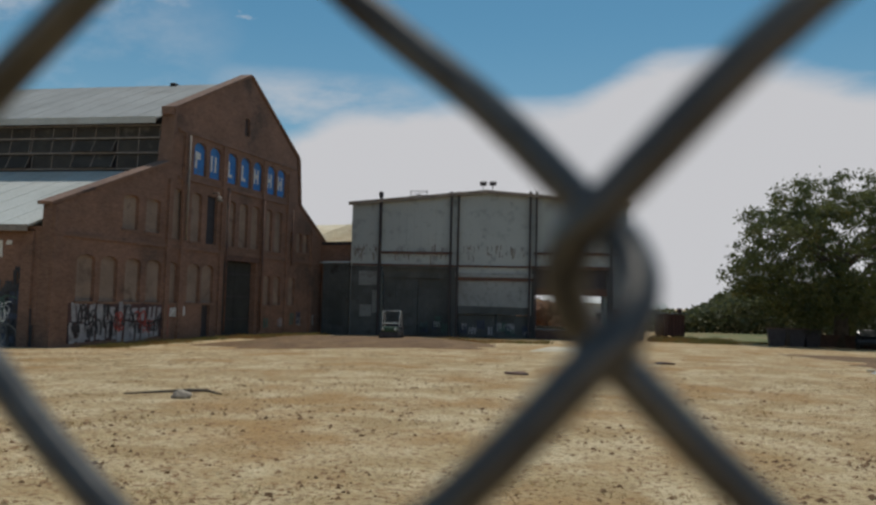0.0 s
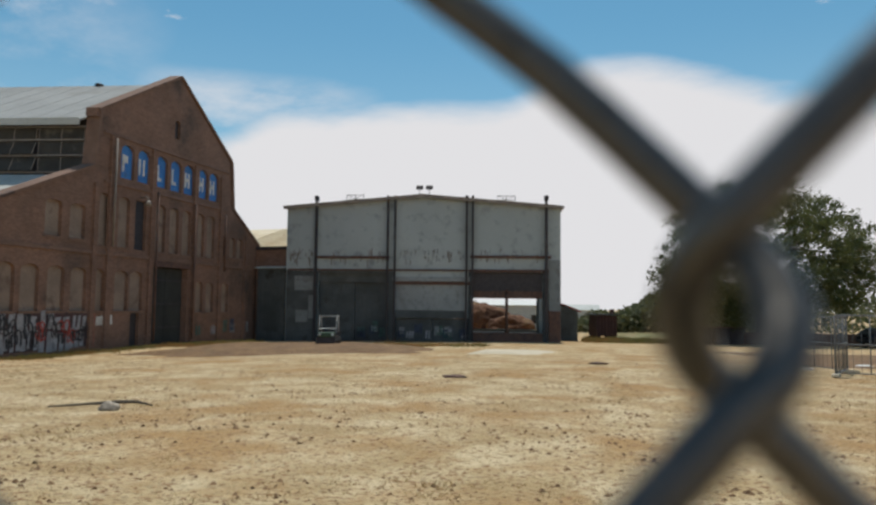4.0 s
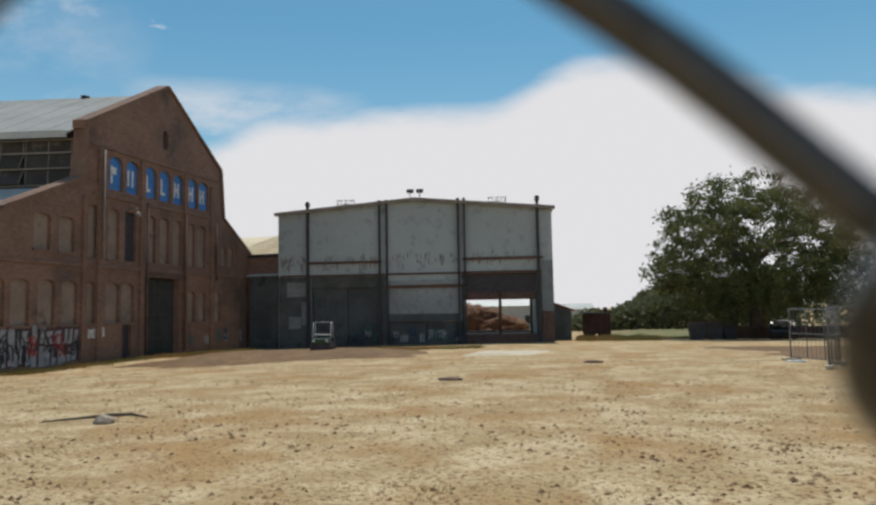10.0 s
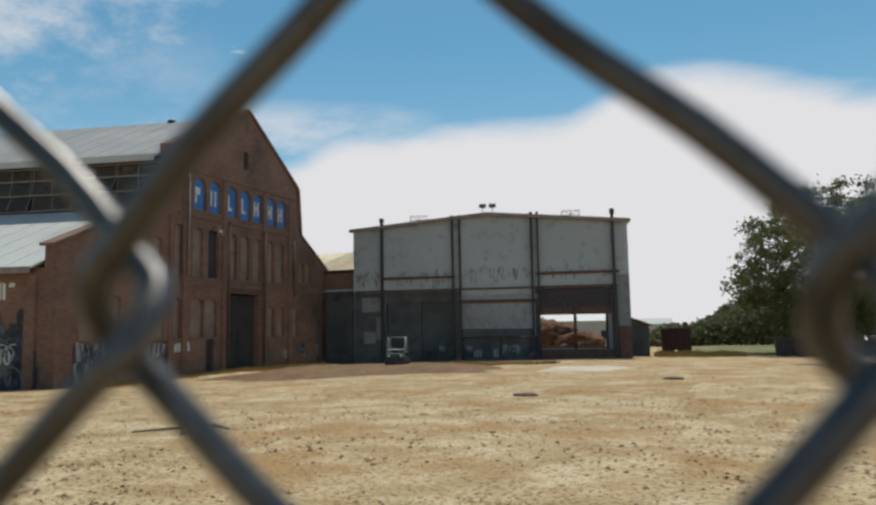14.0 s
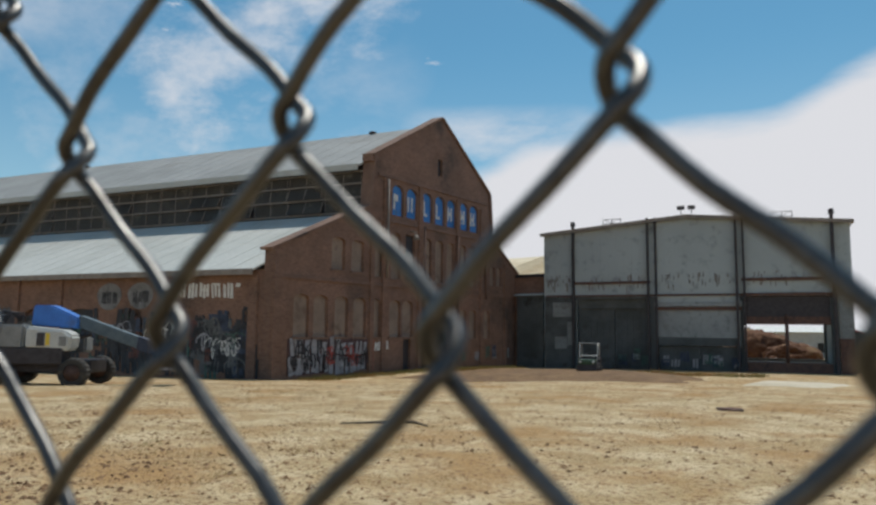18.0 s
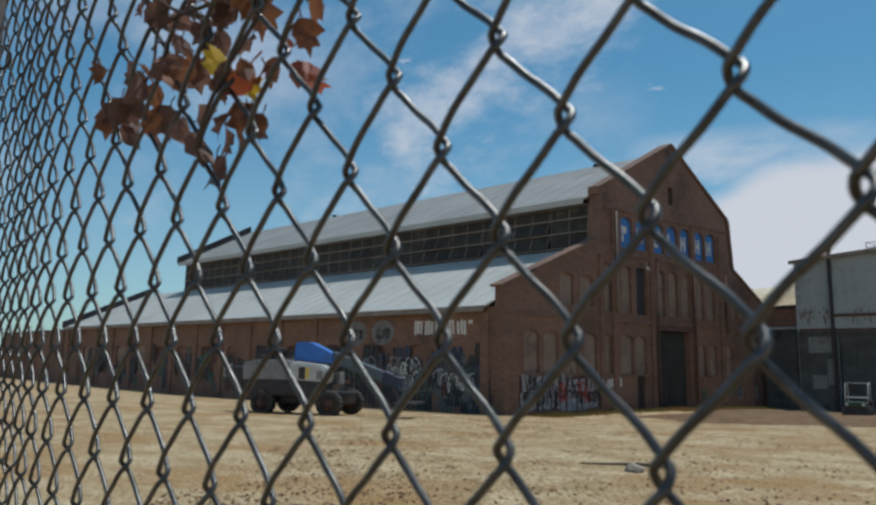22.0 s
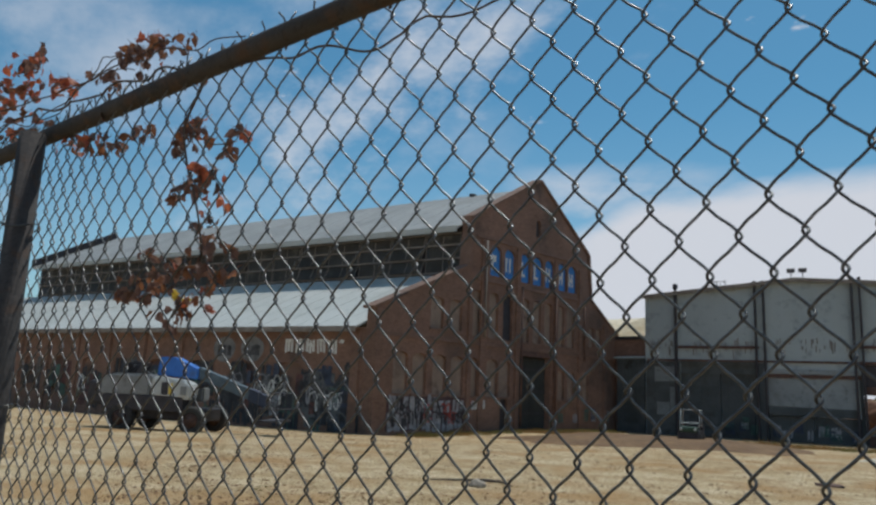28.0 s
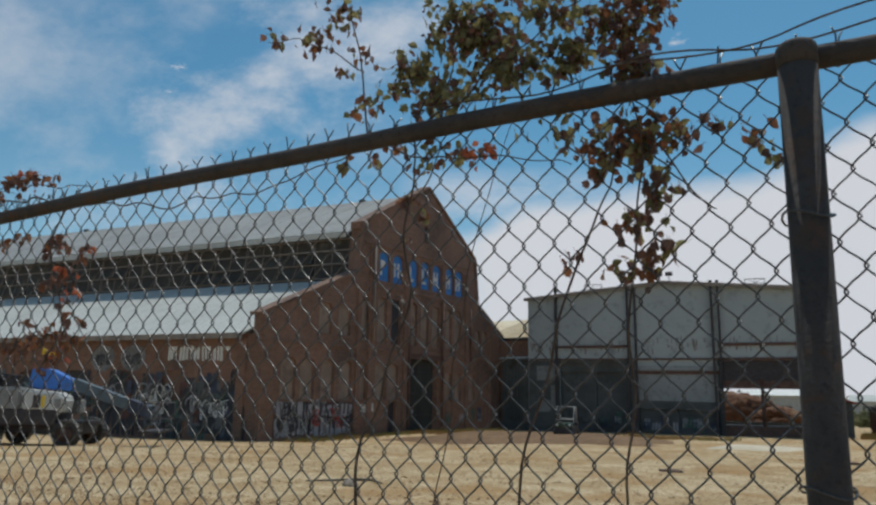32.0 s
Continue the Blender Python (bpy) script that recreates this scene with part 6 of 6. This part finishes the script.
# ---- vines on the fence ----
def leaf_mesh(lobes, material, fold, seed):
    """A leaf blade of several facets, folded along its rib, on a short stalk; it hangs from the origin."""
    r = random.Random(seed)
    bm = bmesh.new()
    outline = ([(0, 0), (0.28, -0.12), (0.46, -0.38), (0.30, -0.50), (0.33, -0.72), (0.12, -0.74), (0, -1.0)] if lobes else [(0, 0), (0.2, -0.15), (0.3, -0.4), (0.25, -0.65), (0.1, -0.88), (0, -1.0)])
    rib = [bm.verts.new((0, 0.1 * math.sin(3 * z) * fold, z)) for _, z in outline]
    for s in (-1, 1):
        ed = [None] + [bm.verts.new((s * x * (1 + r.uniform(-.12, .12)), -fold * x * 0.8 + 0.06 * r.uniform(-1, 1), z + r.uniform(-.03, .03))) for x, z in outline[1:-1]] + [None]
        for i in range(len(outline) - 1):
            f = [rib[i], rib[i + 1]]
            if ed[i + 1] is not None:
                f.append(ed[i + 1])
            if ed[i] is not None:
                f.append(ed[i])
            if len(f) > 2:
                bm.faces.new(f if s > 0 else f[::-1])
    tube(bm, [(0, 0, 0), (0.02, 0.02, 0.14), (0, 0.0, 0.3)], 0.022, 4)
    me = bpy.data.meshes.new("leaf")
    bm.to_mesh(me)
    bm.free()
    me.materials.append(material)
    return me


LEAVES = {name: [leaf_mesh(k % 2 == 0, m, 0.3 + 0.25 * k, 7 * k + 1) for k in range(4)] for name, m in (("brown", LEAF_BROWN), ("rust", LEAF_RUST), ("red", LEAF_RED), ("olive", LEAF_OLIVE), ("yellow", LEAF_YELLOW))}


def vine(label, stems, sprays, seed, back=0.014):
    """Stems as polylines (x, z) on the fence, and sprays (x, z, radius x, radius z, count, size, mix of colours)."""
    r = random.Random(seed)
    v = thing("creeper_vine", label, "vine", "vines on the fence")
    for st, rad in stems:
        pts = []
        for (xa, za), (xb, zb) in zip(st, st[1:]):
            for i in range(6):
                f = i / 6
                x, z = xa + (xb - xa) * f, za + (zb - za) * f
                pts.append((x + 0.006 * math.sin(z * 23 + x * 11), fence_y(x, z) + 0.011 * math.sin(z * 17 + x * 29), z + 0.006 * math.sin(x * 37)))
        pts.append((st[-1][0], fence_y(*st[-1]), st[-1][1]))
        bm = bmesh.new()
        tube(bm, smooth_line(pts, 2), [rad * (1 - 0.25 * i / len(pts)) for i in range(2 * len(pts) - 1)], 7)
        part("stem", bm, VINE, v, "", True)
    for x, z, rx, rz, count, size, names in sprays:
        for k in range(count):
            px, pz = x + rx * r.gauss(0, 0.5), z + rz * r.gauss(0, 0.5)
            ob = new("leaf", r.choice(LEAVES[r.choice(names)]))
            ob.parent = v
            s = size * r.uniform(0.6, 1.1)
            ob.matrix_basis = Matrix.Translation((px, fence_y(px, pz) + r.gauss(back, 0.016), pz + 0.4 * s)) @ pose(0, 0, 0, r.gauss(0, 28), r.gauss(0, 40), r.uniform(0, 360)) @ Matrix.Diagonal((s, s, s, 1))
    return v


BR, MX, RD, OL = ("brown", "brown", "rust"), ("brown", "rust", "brown", "rust", "red"), ("red", "brown", "red"), ("brown", "olive", "olive")
vine("dry reddish creeper hanging down the fence with a few bright leaves",
     [([(-0.33, 2.16), (-0.35, 2.01), (-0.33, 1.90), (-0.29, 1.80), (-0.27, 1.74), (-0.29, 1.69), (-0.32, 1.64), (-0.35, 1.58)], 0.0028),
      ([(-0.29, 1.70), (-0.38, 1.71), (-0.46, 1.70), (-0.55, 1.67)], 0.0018), ([(-0.36, 1.70), (-0.42, 1.73), (-0.47, 1.745)], 0.0016), ([(-0.27, 1.74), (-0.24, 1.70), (-0.20, 1.68)], 0.0016), ([(-0.34, 1.99), (-0.27, 1.96), (-0.19, 1.97)], 0.0018)],
     [(-0.35, 2.01, 0.05, 0.03, 18, 0.032, MX), (-0.39, 1.985, 0.04, 0.03, 12, 0.032, BR), (-0.24, 1.94, 0.02, 0.015, 5, 0.034, BR), (-0.20, 1.968, 0.02, 0.012, 4, 0.036, RD),
      (-0.32, 1.88, 0.035, 0.025, 14, 0.034, BR), (-0.385, 1.868, 0.022, 0.018, 7, 0.034, BR), (-0.30, 1.905, 0.022, 0.016, 8, 0.034, RD), (-0.255, 1.84, 0.016, 0.04, 9, 0.03, RD), (-0.305, 1.79, 0.022, 0.03, 8, 0.03, BR),
      (-0.23, 1.735, 0.022, 0.014, 5, 0.036, BR), (-0.215, 1.685, 0.02, 0.014, 5, 0.036, BR), (-0.263, 1.69, 0.02, 0.016, 5, 0.036, BR), (-0.28, 1.735, 0.012, 0.025, 5, 0.032, BR), (-0.31, 1.70, 0.03, 0.012, 7, 0.032, MX),
      (-0.36, 1.705, 0.025, 0.014, 7, 0.032, MX), (-0.46, 1.745, 0.022, 0.012, 5, 0.034, MX), (-0.375, 1.69, 0.02, 0.02, 6, 0.032, BR), (-0.45, 1.695, 0.022, 0.016, 6, 0.034, BR), (-0.51, 1.69, 0.022, 0.012, 5, 0.034, MX),
      (-0.485, 1.66, 0.02, 0.016, 6, 0.034, BR), (-0.547, 1.655, 0.02, 0.016, 6, 0.034, BR), (-0.42, 1.667, 0.02, 0.014, 5, 0.032, BR), (-0.31, 1.64, 0.03, 0.016, 8, 0.032, MX), (-0.345, 1.615, 0.022, 0.014, 6, 0.032, BR),
      (-0.385, 1.617, 0.012, 0.014, 3, 0.034, BR), (-0.358, 1.585, 0.01, 0.012, 3, 0.034, BR), (-0.255, 1.62, 0.008, 0.004, 2, 0.03, ("red",)), (-0.344, 1.643, 0.005, 0.008, 2, 0.036, ("yellow",)), (-0.27, 1.665, 0.012, 0.012, 3, 0.03, BR)], 3)
vine("dense dry creeper tangled along the top rail",
     [([(-2.6, 2.17), (-1.9, 2.2), (-1.2, 2.22), (-0.8, 2.18), (-0.5, 2.17), (-0.2, 2.12), (-0.05, 2.108), (0.10, 2.085), (0.208, 2.075), (0.258, 2.097), (0.487, 2.081), (0.741, 2.13), (0.95, 2.2)], 0.0032),
      ([(-2.2, 2.22), (-1.5, 2.28), (-0.9, 2.24), (-0.55, 2.22), (-0.2, 2.18)], 0.0026), ([(-1.8, 2.18), (-1.3, 2.17), (-0.7, 2.25), (-0.45, 2.23)], 0.0024), ([(-1.0, 2.15), (-0.85, 2.25), (-0.6, 2.2)], 0.002), ([(-1.4, 2.22), (-1.1, 2.18), (-0.75, 2.27), (-0.5, 2.22)], 0.002)],
     [(-1.5, 2.31, 0.28, 0.07, 80, 0.036, MX), (-1.3, 2.39, 0.12, 0.05, 34, 0.038, RD), (-1.26, 2.31, 0.06, 0.03, 16, 0.036, RD), (-1.03, 2.265, 0.06, 0.025, 18, 0.036, RD), (-0.74, 2.205, 0.06, 0.03, 20, 0.032, BR), (-0.63, 2.24, 0.06, 0.03, 26, 0.032, BR), (-0.54, 2.245, 0.05, 0.035, 24, 0.032, MX),
      (-0.45, 2.225, 0.05, 0.03, 14, 0.03, BR), (-0.38, 2.135, 0.05, 0.02, 10, 0.03, BR), (-0.78, 2.045, 0.08, 0.03, 18, 0.032, MX), (-0.56, 2.03, 0.08, 0.03, 14, 0.03, BR), (-0.92, 2.085, 0.08, 0.025, 14, 0.032, MX), (-0.69, 2.02, 0.06, 0.02, 10, 0.03, BR), (-2.1, 2.25, 0.4, 0.1, 100, 0.034, MX), (-1.25, 2.2, 0.2, 0.04, 30, 0.034, MX)], 5)
BR, MX = ("brown", "brown", "rust", "olive"), ("brown", "brown", "olive", "olive", "rust")
vine("leafy olive-brown creeper climbing over the top rail",
     [([(0.88, -0.1), (0.885, 0.7), (0.89, 1.33), (0.90, 1.44), (0.969, 1.618), (1.003, 1.777), (0.995, 1.936), (0.993, 2.09), (1.01, 2.18), (1.06, 2.32)], 0.0040),
      ([(1.06, 0.2), (1.09, 1.2), (1.158, 1.813), (1.216, 2.025), (1.28, 2.2)], 0.0016), ([(1.50, -0.1), (1.51, 1.0), (1.516, 1.42), (1.525, 1.8), (1.55, 2.0), (1.53, 2.2), (1.48, 2.42)], 0.003), ([(1.25, 0.6), (1.298, 1.41), (1.414, 1.822), (1.449, 1.89), (1.485, 1.98), (1.50, 2.12)], 0.0032),
      ([(1.50, 2.12), (1.587, 2.027), (1.64, 1.95), (1.687, 1.898)], 0.0024), ([(0.87, 2.15), (0.85, 2.26), (0.81, 2.40), (0.78, 2.58)], 0.003), ([(0.82, 2.38), (0.70, 2.46), (0.60, 2.52), (0.48, 2.54)], 0.002), ([(1.0, 2.15), (1.2, 2.3), (1.42, 2.42)], 0.003), ([(1.05, 2.2), (1.1, 2.35), (1.12, 2.5)], 0.0024), ([(0.94, 2.14), (1.05, 2.09), (1.175, 2.085), (1.30, 2.06), (1.40, 2.03)], 0.0022), ([(1.0, 2.0), (1.08, 2.1), (1.2, 2.22)], 0.002)],
     [(0.495, 2.54, 0.05, 0.025, 14, 0.03, MX), (0.66, 2.51, 0.07, 0.04, 40, 0.03, BR), (0.735, 2.56, 0.06, 0.05, 40, 0.03, MX), (0.82, 2.42, 0.05, 0.03, 18, 0.028, BR), (0.75, 2.385, 0.04, 0.02, 12, 0.028, MX), (0.85, 2.27, 0.06, 0.04, 36, 0.028, MX),
      (0.965, 2.34, 0.07, 0.06, 135, 0.028, OL), (1.07, 2.25, 0.09, 0.05, 135, 0.028, OL), (1.10, 2.44, 0.10, 0.09, 255, 0.028, OL), (1.17, 2.39, 0.09, 0.07, 210, 0.028, MX), (1.24, 2.29, 0.09, 0.06, 195, 0.028, OL), (1.375, 2.29, 0.08, 0.06, 180, 0.028, OL), (1.35, 2.42, 0.12, 0.08, 180, 0.028, OL), (1.49, 2.34, 0.07, 0.09, 195, 0.028, BR), (1.54, 2.22, 0.06, 0.06, 165, 0.028, BR), (1.56, 2.38, 0.06, 0.08, 120, 0.028, BR),
      (1.376, 2.11, 0.06, 0.03, 34, 0.028, OL), (1.474, 2.06, 0.06, 0.06, 80, 0.03, BR), (1.555, 2.06, 0.05, 0.06, 100, 0.03, MX), (1.62, 2.07, 0.035, 0.04, 30, 0.03, BR), (1.574, 1.958, 0.04, 0.05, 50, 0.03, BR), (1.449, 1.998, 0.03, 0.03, 22, 0.03, BR), (1.529, 1.88, 0.05, 0.03, 30, 0.03, BR), (1.592, 1.83, 0.03, 0.03, 18, 0.03, BR), (1.538, 1.79, 0.045, 0.035, 34, 0.028, BR), (1.483, 1.78, 0.02, 0.02, 8, 0.026, BR),
      (0.94, 2.14, 0.04, 0.02, 10, 0.03, BR), (1.07, 2.105, 0.06, 0.02, 24, 0.03, MX), (1.175, 2.09, 0.06, 0.02, 20, 0.03, RD), (1.04, 2.07, 0.05, 0.02, 14, 0.03, BR), (0.877, 2.12, 0.02, 0.015, 6, 0.034, BR), (0.775, 2.115, 0.008, 0.012, 5, 0.038, BR), (0.984, 1.99, 0.02, 0.03, 12, 0.032, BR), (1.027, 1.953, 0.02, 0.02, 7, 0.03, BR), (1.0, 1.89, 0.015, 0.015, 4, 0.03, BR),
      (1.694, 2.07, 0.03, 0.015, 10, 0.028, MX), (1.762, 2.035, 0.03, 0.02, 14, 0.03, BR), (1.797, 1.985, 0.03, 0.015, 14, 0.028, MX), (1.40, 1.82, 0.03, 0.025, 10, 0.026, BR)], 7)
